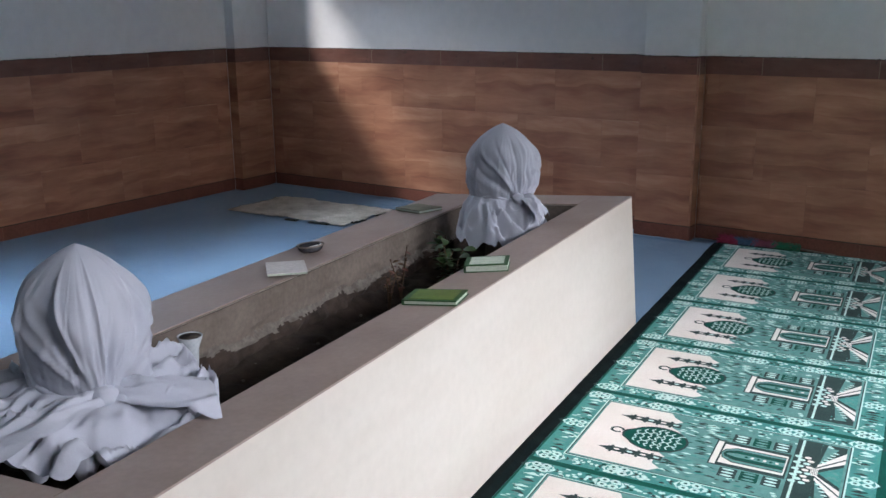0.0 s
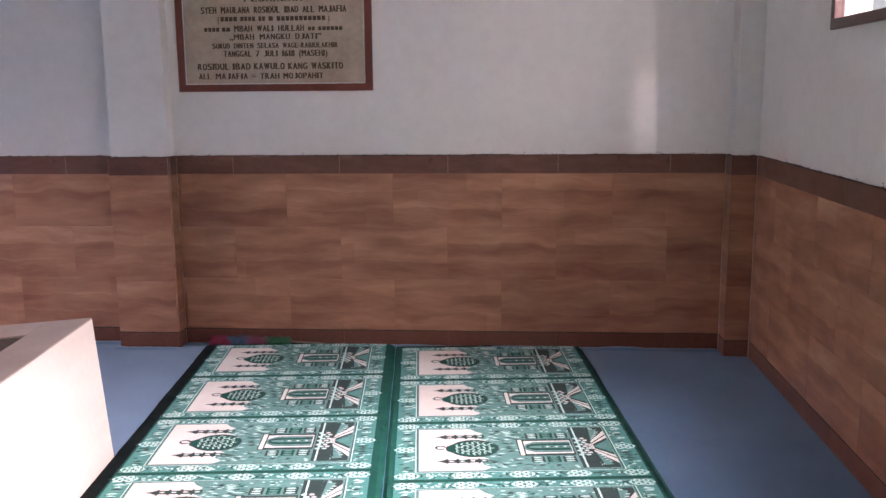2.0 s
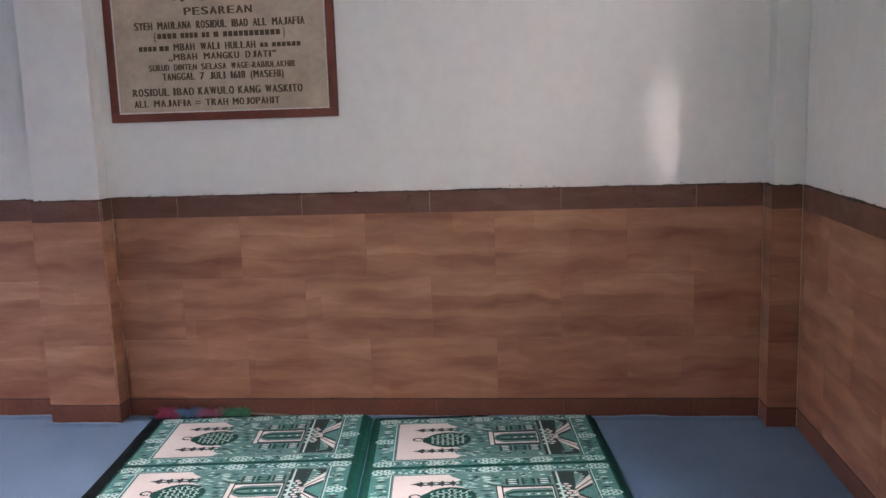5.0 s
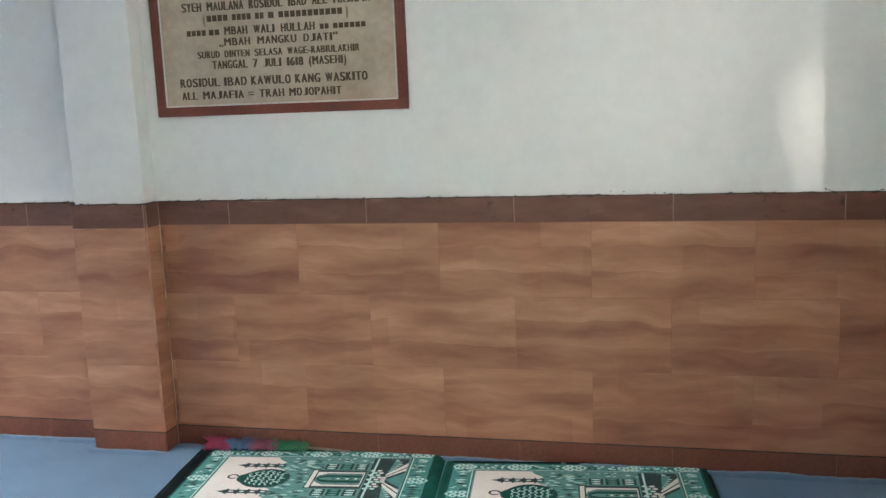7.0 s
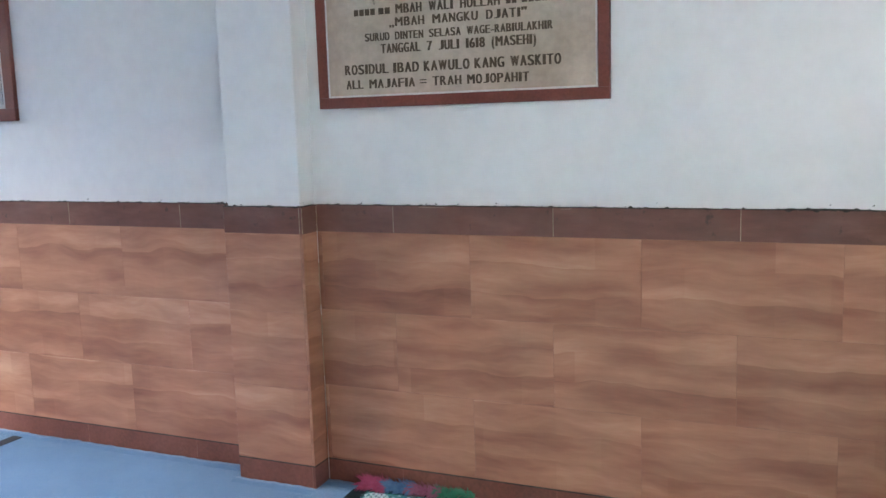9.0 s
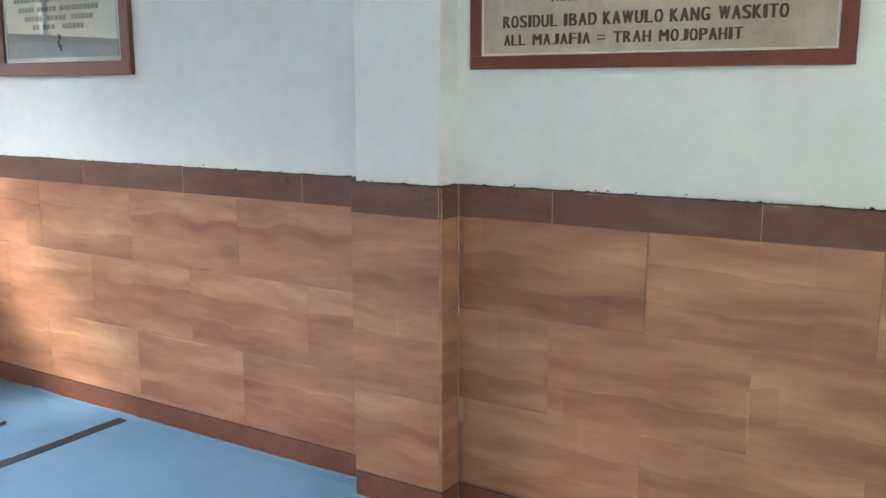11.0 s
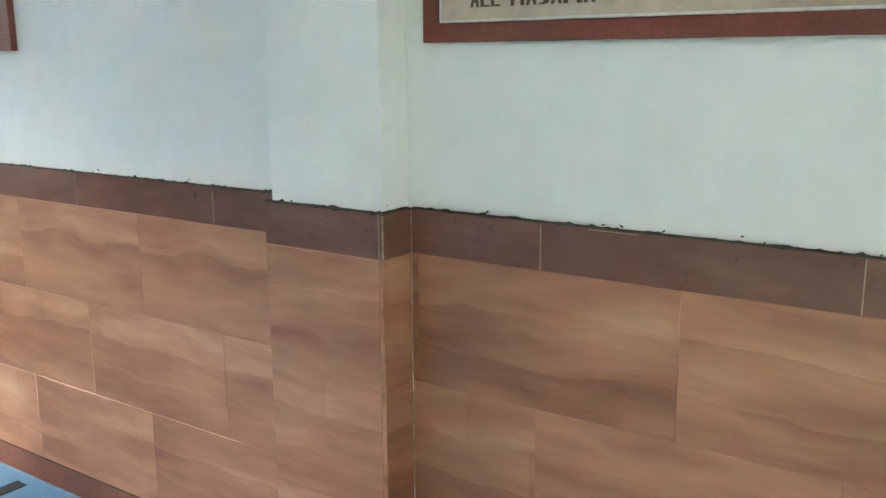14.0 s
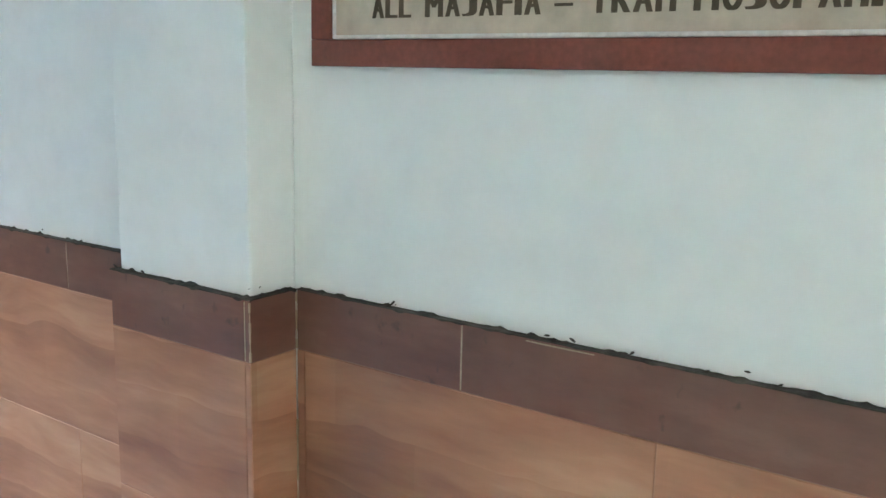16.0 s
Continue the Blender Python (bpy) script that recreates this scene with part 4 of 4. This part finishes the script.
    for w, m, z in ((0.052, DARK, 0.0), (0.047, MID, 0.0002), (0.035, DARK, 0.0004), (0.030, GREEN, 0.0006), (0.013, MID, 0.0008)):
        poly([(0.712, c - w), (0.712, c + w), (0.575 - w * 0.2, c + w), (0.552 - w * 0.4, c + w * 0.55), (0.545 - w * 0.4, c), (0.552 - w * 0.4, c - w * 0.55), (0.575 - w * 0.2, c - w)], m, Z[6] + z)
    for k in range(6):
        disc(0.60 + 0.018 * k, c, 0.006, 0.007, CREAM if k % 2 else GREEN, Z[6] + 0.0010, 6)
    # brick flanks
    for s in (-1, 1):
        for k in range(3):
            uu = 0.54 + k * 0.062
            va, vb = c + s * 0.092, c + s * 0.150
            rect(uu, min(va, vb), uu + 0.052, max(va, vb), DARK if k != 1 else GREEN, Z[3] + 0.0006)
            for q in range(3):
                disc(uu + 0.026, va + s * (0.010 + 0.019 * q), 0.019, 0.006, MINT if k != 1 else MID, Z[5], 8)
    # cross wall and pillars
    rect(0.728, v0 + 0.01, 0.800, v1 - 0.01, DARK, Z[3] + 0.0007)
    rect(0.742, v0 + 0.012, 0.750, v1 - 0.012, MINT, Z[5])
    for k in range(9):
        vv = c + (k - 4) * 0.021
        disc(0.742 + 0.012 * (k % 2), vv, 0.012, 0.009, MINT, Z[5] + 0.0002, 7)
        disc(0.770 + 0.010 * (k % 2), vv, 0.011, 0.0085, CREAM if k % 3 else MINT, Z[5] + 0.0003, 7)
    # road: two pale rays, dark gaps, teal ground
    rect(0.800, v0 + 0.012, u1 - 0.008, v1 - 0.012, DARK, Z[3])
    for s in (-1, 1):
        poly([(0.790, c + s * 0.008), (u1 - 0.006, c + s * 0.090), (u1 - 0.006, c + s * 0.168), (0.790, c + s * 0.036)], CREAM, Z[4])
        line([(0.792, c + s * 0.020), (u1 - 0.006, c + s * 0.122)], 0.006, DARK, Z[4] + 0.0002)
        poly([(0.803, c + s * 0.052), (u1 - 0.03, c + s * 0.180), (0.815, c + s * 0.185)], MID, Z[4] + 0.0003)
        for k in range(5):
            disc(0.815 + 0.007 * k, c + s * (0.075 + 0.019 * k), 0.010, 0.005, MINT, Z[5], 5)
    poly([(0.805, c), (u1 - 0.008, c - 0.068), (u1 - 0.008, c + 0.068)], TEAL, Z[4])
    for k in range(12):
        disc(r.uniform(0.835, u1 - 0.02), c + r.uniform(-0.03, 0.03), 0.007, 0.004, MID, Z[5], 5)
    rect(0.785, c - 0.026, 0.806, c + 0.026, CREAM, Z[5])
    for k in range(4):
        rect(0.787 + k * 0.005, c - 0.022, 0.7885 + k * 0.005, c + 0.022, DARK, Z[6])
    me = bpy.data.meshes.new("prayer_panel")
    bm.to_mesh(me)
    bm.free()
    for mm in RMATS:
        me.materials.append(mm)
    return me


PANEL = panel_mesh()


def prayer_carpet(m, count, left, right, label):
    c = thing("prayer_carpet", m, label, "carpet", "prayer carpets")
    L = count * PITCH
    n = count * 14
    for s, (w, mt) in enumerate((left, right)):
        bm = bmesh.new()
        rows = []
        for j in range(n + 1):
            y = 0.012 - (L + 0.024) * j / n
            wob = 0.004 * noise.noise(Vector((y * 3, s * 5.0, 0))) + 0.002 * noise.noise(Vector((y * 11, s * 5.0, 0)))
            lift = 0.014 * max(0, noise.noise(Vector((y * 4, s * 7.0 + 2, 0)))) + 0.006 * max(0, noise.noise(Vector((y * 13, s * 7.0, 0))))
            x0, x1 = (-w + wob, 0.0) if s == 0 else (PW, PW + w + wob)
            zo, zi = 0.002, 0.007
            rows.append([bm.verts.new(p) for p in ((x0, y, zo if s == 0 else zi), ((x0 + x1) / 2, y, 0.008 + lift), (x1, y, zi if s == 0 else zo))])
        for a, b in zip(rows, rows[1:]):
            for q in range(2):
                bm.faces.new((a[q], b[q], b[q + 1], a[q + 1]))
        bmesh.ops.recalc_face_normals(bm, faces=bm.faces)
        part("selvedge", bm, mt, c, "dark green stitched edge")
    part("end_hem", box_bm((0, 0, 0.0015), (PW, 0.014, 0.0075)), R_EDGE, c)
    part("end_hem", box_bm((0, -L - 0.014, 0.0015), (PW, -L, 0.0075)), R_EDGE, c)
    for i in range(count):
        p = new("prayer_panel", PANEL)
        p.parent = c
        p.location = (0, -(i + 1) * PITCH, 0.006)
    return c


RUG = pose(0.19, -0.08, 0.0005, 0, 0, 5.7)
prayer_carpet(RUG @ pose(0.022, 0.006, 0), 8, (0.062, R_EDGE), (0.045, R_GREEN), "teal prayer carpet roll with woven mosque panels beside the tomb")
prayer_carpet(RUG @ pose(1.074, -0.105, 0), 8, (0.028, R_GREEN), (0.030, R_RIM), "teal prayer carpet roll with woven mosque panels")


# ---- framed marble plaque and framed print on the north wall ----
def frame_bars(parent, x0, x1, z0, z1, w, d, mt, name="frame_bar"):
    for a, b in (((x0, z0), (x1, z0 + w)), ((x0, z1 - w), (x1, z1)), ((x0, z0 + w), (x0 + w, z1 - w)), ((x1 - w, z0 + w), (x1, z1 - w))):
        part(name, box_bm((a[0], -d, a[1]), (b[0], 0, b[1]), 0.002), mt, parent)


glyphs = {}


def glyph(ch):
    """Faces of one character of the built-in font as lists of (x, z)."""
    if ch not in glyphs:
        cu = bpy.data.curves.new("letter", "FONT")
        cu.body = ch
        tmp = bpy.data.objects.new("letter", cu)
        scene.collection.objects.link(tmp)
        me = bpy.data.meshes.new_from_object(tmp.evaluated_get(bpy.context.evaluated_depsgraph_get()))
        glyphs[ch] = [[(me.vertices[i].co.x, me.vertices[i].co.y) for i in p.vertices] for p in me.polygons]
        bpy.data.objects.remove(tmp)
        bpy.data.curves.remove(cu)
        bpy.data.meshes.remove(me)
    return glyphs[ch]


def lettering(parent, text, x0, x1, zc, cap, mt=LETTER, y=-0.0125):
    """Broad block capitals set at an even pitch from x0 to x1, each letter a piece of its own."""
    wide = {" ": 0.95, "I": 0.55, "1": 0.6, "W": 1.35, "M": 1.3, ",": 0.4, "'": 0.4, "-": 0.7, "(": 0.6, ")": 0.6}
    unit = (x1 - x0) / sum(wide.get(ch, 1.0) for ch in text)
    tall = max(z for f in glyph("H") for _, z in f)
    at = x0
    for ch in text:
        cell = unit * wide.get(ch, 1.0)
        if ch != " ":
            xs = [x for f in glyph(ch) for x, _ in f]
            lo, hi = min(xs), max(xs)
            low = min(z for f in glyph(ch) for _, z in f) if ch == "J" else 0.0
            fill = cell * (0.45 if ch in "I1,'()" else 0.74)
            bold = 0.075 * cap
            one = bmesh.new()
            # heavy strokes: the outline thickened to both sides
            for dx, dy in ((0, 0), (-bold, -0.0003), (bold, -0.0006)):
                for f in glyph(ch):
                    one.faces.new([one.verts.new((at + cell * 0.5 + ((x - lo) / (hi - lo) - 0.5) * fill + dx, dy, zc + cap * ((z - low) / (tall - low) - 0.5))) for x, z in f])
            part("letter", one, mt, parent).location = (0, y, 0)
        at += cell


def bars(parent, spans, zc, cap, mt=LETTER, y=-0.0125):
    for a, b in spans:
        n = max(1, round((b - a) / 0.024))
        for k in range(n):
            lo, hi = a + (b - a) * k / n, a + (b - a) * (k + 0.80) / n
            bm = bmesh.new()
            box_into(bm, (lo, y - 0.0004, zc - cap / 2), (hi, y + 0.0006, zc + cap / 2))
            part("script_bar", bm, mt, parent)


plq = thing("wall_plaque", pose(0, -0.001, 0), "engraved beige marble plaque in a red-brown frame on the wall", "plaque")
part("marble_slab", box_bm((0.099, -0.012, 1.476), (1.086, 0, 2.072)), PLAQUE, plq, "beige marble slab with brown engraved lettering")
frame_bars(plq, 0.094, 1.091, 1.471, 2.077, 0.006, 0.0145, WHITE_EDGE, "inner_edge")
frame_bars(plq, 0.055, 1.131, 1.432, 2.116, 0.0385, 0.018, FRAME_RED)
# an unreadable calligraphic heading
for k in range(26):
    x = 0.36 + 0.47 * k / 25
    hgt = 0.022 + 0.034 * abs(math.sin(k * 1.93))
    bm = bmesh.new()
    box_into(bm, (x - 0.008, -0.0127, 2.005 - hgt / 2 + 0.008 * math.sin(k * 2.7)), (x + 0.007, -0.0122, 2.005 + hgt / 2 + 0.008 * math.sin(k * 2.7)))
    part("script_bar", bm, LETTER, plq)
lettering(plq, "PESAREAN", 0.435, 0.760, 1.926, 0.034)
lettering(plq, "SYEH MAULANA ROSIDUL IBAD ALL MAJAFIA", 0.197, 0.997, 1.866, 0.034)
lettering(plq, "(", 0.288, 0.298, 1.819, 0.036)
bars(plq, [(0.305, 0.40), (0.415, 0.50), (0.515, 0.555), (0.57, 0.60), (0.615, 0.885)], 1.819, 0.024)
lettering(plq, ")", 0.894, 0.904, 1.819, 0.036)
bars(plq, [(0.212, 0.30), (0.31, 0.36)], 1.764, 0.022)
lettering(plq, "MBAH WALI HULLAH", 0.375, 0.765, 1.768, 0.032)
bars(plq, [(0.785, 0.825), (0.84, 0.977)], 1.764, 0.020)
lettering(plq, ",,MBAH MANGKU DJATI''", 0.349, 0.858, 1.724, 0.030)
lettering(plq, "SURUD DINTEN SELASA WAGE-RABIULAKHIR", 0.251, 0.945, 1.677, 0.027)
lettering(plq, "TANGGAL 7 JULI 1618 (MASEHI)", 0.313, 0.888, 1.635, 0.032)
for word, a, b in (("ROSIDUL", 0.164, 0.343), ("IBAD", 0.358, 0.462), ("KAWULO", 0.477, 0.651), ("KANG", 0.666, 0.776), ("WASKITO", 0.794, 0.972)):
    lettering(plq, word, a, b, 1.567, 0.034)
for word, a, b in (("ALL", 0.168, 0.240), ("MAJAFIA", 0.260, 0.444), ("=", 0.460, 0.489), ("TRAH", 0.509, 0.620), ("MOJOPAHIT", 0.637, 0.862)):
    lettering(plq, word, a, b, 1.515, 0.031)

pic = thing("framed_print", pose(0, -0.001, 0), "framed print with green writing behind glass on the wall", "picture")
part("print", box_bm((-2.285, -0.008, 1.505), (-1.555, -0.002, 2.115)), PRINT, pic, "cream paper with green writing")
frame_bars(pic, -2.303, -1.535, 1.486, 2.134, 0.020, 0.012, WHITE_EDGE, "mount_edge")
frame_bars(pic, -2.358, -1.479, 1.432, 2.188, 0.055, 0.022, FRAME_RED)
for k, (z, spans) in enumerate([(1.79, [(-2.12, -1.90), (-1.88, -1.74)]), (1.745, [(-2.22, -2.02), (-2.0, -1.90), (-1.88, -1.62)]), (1.705, [(-2.19, -2.08), (-2.06, -1.93), (-1.91, -1.66)]), (1.668, [(-2.15, -2.03), (-2.0, -1.87), (-1.84, -1.70)]), (1.632, [(-2.10, -2.05), (-2.03, -1.95), (-1.90, -1.76)])]):
    bars(pic, spans, z, 0.020, GREEN_INK, -0.0085)
for k in range(5):
    bars(pic, [(-1.935 + 0.008 * math.sin(k * 2), -1.915 + 0.010 * math.sin(k * 2 + 1))], 1.595 - 0.014 * k, 0.012, GREEN_INK, -0.0085)
bm = box_bm((-2.283, -0.0125, 1.506), (-1.556, -0.0105, 2.114))
gl = part("glass_pane", bm, GLASS, pic, "glossy picture glass")
gl.visible_shadow = False


# ---- wainscot: each tile a piece of its own ----
tile_data = {}


def tile_mesh(w, h, d, mt, name):
    key = (round(w, 3), round(h, 3), mt.name)
    if key not in tile_data:
        c = 0.0008
        bm = bmesh.new()
        back = [bm.verts.new((x, 0, z)) for x, z in ((-w / 2, -h / 2), (w / 2, -h / 2), (w / 2, h / 2), (-w / 2, h / 2))]
        mid = [bm.verts.new((v.co.x, -d + c, v.co.z)) for v in back]
        fr = [bm.verts.new((v.co.x * (1 - 2 * c / w), -d, v.co.z * (1 - 2 * c / h))) for v in back]
        for a, b in ((back, mid), (mid, fr)):
            for i in range(4):
                bm.faces.new((a[i], a[(i + 1) % 4], b[(i + 1) % 4], b[i]))
        bm.faces.new(fr)
        me = bpy.data.meshes.new(name)
        bmesh.ops.recalc_face_normals(bm, faces=bm.faces)
        bm.to_mesh(me)
        bm.free()
        me.materials.append(mt)
        tile_data[key] = me
    return tile_data[key]


JOINT = 0.0013


def tile(parent, face, x0, x1, z0, z1, d, mt, name, joint=JOINT):
    """A tile on a wall face whose own x runs along it and -y into the room."""
    w, h = x1 - x0 - joint, z1 - z0 - JOINT
    if w < 0.01:
        return
    ob = new(name, tile_mesh(w, h, d, mt, name))
    ob.parent = parent
    ob.matrix_world = face @ pose((x0 + x1) / 2, -0.002, (z0 + z1) / 2)


def cuts(a, b, first, step=0.6):
    k = math.ceil((a - first) / step)
    xs = [a]
    while first + k * step < b - 0.012:
        if first + k * step > a + 0.012:
            xs.append(first + k * step)
        k += 1
    return list(zip(xs, xs[1:] + [b]))


def wainscot(parent, face, a, b, offs, ledge=True):
    """Skirting, three rows of wood-look tile, the dark band and its dusty ledge, from a to b along a wall face."""
    back = bmesh.new()
    box_into(back, (a + 0.002, -0.0116, 0.0), (b - 0.002, 0.0, WAIN - 0.003))
    g_ = obj("grout_bed", back, GROUT, parent)
    g_.matrix_world = face
    band = obj("band_grout", box_bm((a + 0.003, -0.0120, BAND + 0.002), (b - 0.003, -0.004, WAIN - 0.0035)), PALE_GROUT, parent)
    band.matrix_world = face
    for x0, x1 in cuts(a, b, offs[3]):
        tile(parent, face, x0, x1, 0.0, BASE - 0.003, 0.0102, SKIRT_TILE, "skirting_tile")
    for r in range(3):
        for x0, x1 in cuts(a, b, offs[r]):
            tile(parent, face, x0, x1, ROWS[2 - r], ROWS[3 - r], 0.0105, WOOD, "wall_tile")
    for x0, x1 in cuts(a, b, offs[3]):
        tile(parent, face, x0, x1, BAND, WAIN, 0.0105, DARK_TILE, "band_tile", 0.0019)
    # dirt that has settled on the ledge, with crumbs and runs
    bm = bmesh.new()
    n = max(2, int((b - a) / 0.006))
    rows = []
    for i in range(n + 1):
        x = a + (b - a) * i / n
        s = noise.noise(Vector((x * 3.1 + face.translation.x, face.translation.y, 1)))
        q = noise.noise(Vector((x * 60, face.translation.y * 3, 2))) + 0.6 * noise.noise(Vector((x * 17, face.translation.x, 5)))
        up = 0.0012 + 0.005 * max(0, s) + 0.008 * max(0, q - 0.05)
        dn = 0.0004 + 0.010 * max(0, noise.noise(Vector((x * 38, 8, face.translation.x))) - 0.08) * (0.4 + max(0, s + 0.3))
        rows.append([bm.verts.new(p) for p in ((x, -0.0002, WAIN + up), (x, -0.004, WAIN + 0.5 * up), (x, -0.0132, WAIN + 0.0010), (x, -0.0136, WAIN - dn))])
    for p, q in zip(rows, rows[1:]):
        for k in range(3):
            bm.faces.new((p[k], p[k + 1], q[k + 1], q[k]))
    rr = random.Random(int(abs(face.translation.x * 100 + a * 37)) + 3)
    for i in range(int((b - a) * 14)):
        x, t_ = rr.uniform(a, b), rr.uniform(0.0010, 0.0034)
        up = rr.uniform(0.0, 0.007) if i % 4 else rr.uniform(0.006, 0.018)
        mt = Matrix.Translation((x, -0.005 if i % 4 else -0.0015, WAIN + up)) @ pose(0, 0, 0, 0, rr.uniform(-50, 35), 0) @ Matrix.Diagonal((t_ * rr.uniform(1.0, 2.6), t_ * 0.5, t_ * 0.7, 1))
        bmesh.ops.create_icosphere(bm, subdivisions=1, radius=1, matrix=mt)
    e = obj("ledge_dirt", bm, DIRT_SHADOW, parent)
    e.matrix_world = face
    # dark strip that paints in the shadow line over the skirting
    bm = bmesh.new()
    box_into(bm, (a, -0.0122, BASE - 0.0045), (b, -0.0117, BASE + 0.0005))
    e = obj("joint_shadow_gap", bm, DIRT_SHADOW, parent)
    e.matrix_world = face


def corner_strip(parent, x, y, z0, z1, r=0.0014):
    """A thin run of cream grout down a corner, slightly uneven."""
    bm = bmesh.new()
    n = 6
    for k in range(n):
        q = r * (0.75 + 0.35 * math.sin(k * 2.3 + z0 * 40))
        za, zb = z0 + (z1 - z0) * k / n, z0 + (z1 - z0) * (k + 1) / n
        box_into(bm, (x - q, y - q, za), (x + q, y + q, zb))
    obj("corner_grout", bm, PALE_GROUT, parent)


T = 0.0127
N = pose(0, 0, 0)
RIGHT, LEFT = (0.63, 0.33, 0.63, 0.335), (-0.95, -0.62, -0.95, -0.63)
wainscot(wall_north, N, T, 3.04 - T, RIGHT)
wainscot(wall_north, N, WEST + 0.09 + T, PIL_X0 - T, LEFT)
wainscot(pillar_mid, pose(0, PIL_Y, 0), PIL_X0 - T, PIL_X1 + T, (9, 9, 9, 9))
wainscot(pillar_mid, pose(PIL_X1, 0, 0, 0, 0, 90), PIL_Y - T, -T, (9, 9, 9, 9))
wainscot(pillar_mid, pose(PIL_X0, 0, 0, 0, 0, -90), T, -PIL_Y + T, (9, 9, 9, 9))
wainscot(pillar_ne, pose(0, -0.135, 0), 3.04 - T, EAST - T, (9, 9, 9, 9))
wainscot(pillar_ne, pose(3.04, 0, 0, 0, 0, -90), T, 0.135 + T, (9, 9, 9, 9))
wainscot(pillar_nw, pose(0, -0.36, 0), WEST + T, WEST + 0.09 + T, (9, 9, 9, 9))
wainscot(pillar_nw, pose(WEST + 0.09, 0, 0, 0, 0, 90), -0.36 - T, -T, (9, 9, 9, 9))
wainscot(wall_east, pose(EAST, 0, 0, 0, 0, -90), 0.135 + T, -SOUTH, (0.5, 0.2, 0.5, 0.2))
wainscot(wall_west, pose(WEST, 0, 0, 0, 0, 90), SOUTH, -0.36 - T, (-0.8, -0.5, -0.8, -0.5))
corner_strip(pillar_mid, PIL_X1 + T - 0.0008, PIL_Y - T + 0.0008, BAND + 0.002, WAIN - 0.004)
for z0, z1 in ((BAND + 0.002, WAIN - 0.004), (0.70, 0.86), (0.42, 0.66)):
    corner_strip(pillar_mid, PIL_X1 + T + 0.001, -T - 0.001, z0, z1)
# chipped pale mortar showing below the dirt on the ledge
for x0, x1 in ((0.44, 0.54), (0.96, 1.0)):
    bm = bmesh.new()
    n = 7
    for k in range(n):
        q = 0.0012 * math.sin(math.pi * (k + 0.5) / n) + 0.0006 * math.sin(k * 3.1 + x0 * 50)
        box_into(bm, (x0 + (x1 - x0) * k / n, -0.0139, WAIN - 0.0050 - 0.4 * q), (x0 + (x1 - x0) * (k + 1) / n, -0.0122, WAIN - 0.0036))
    obj("mortar_chip", bm, PALE_GROUT, wall_north)
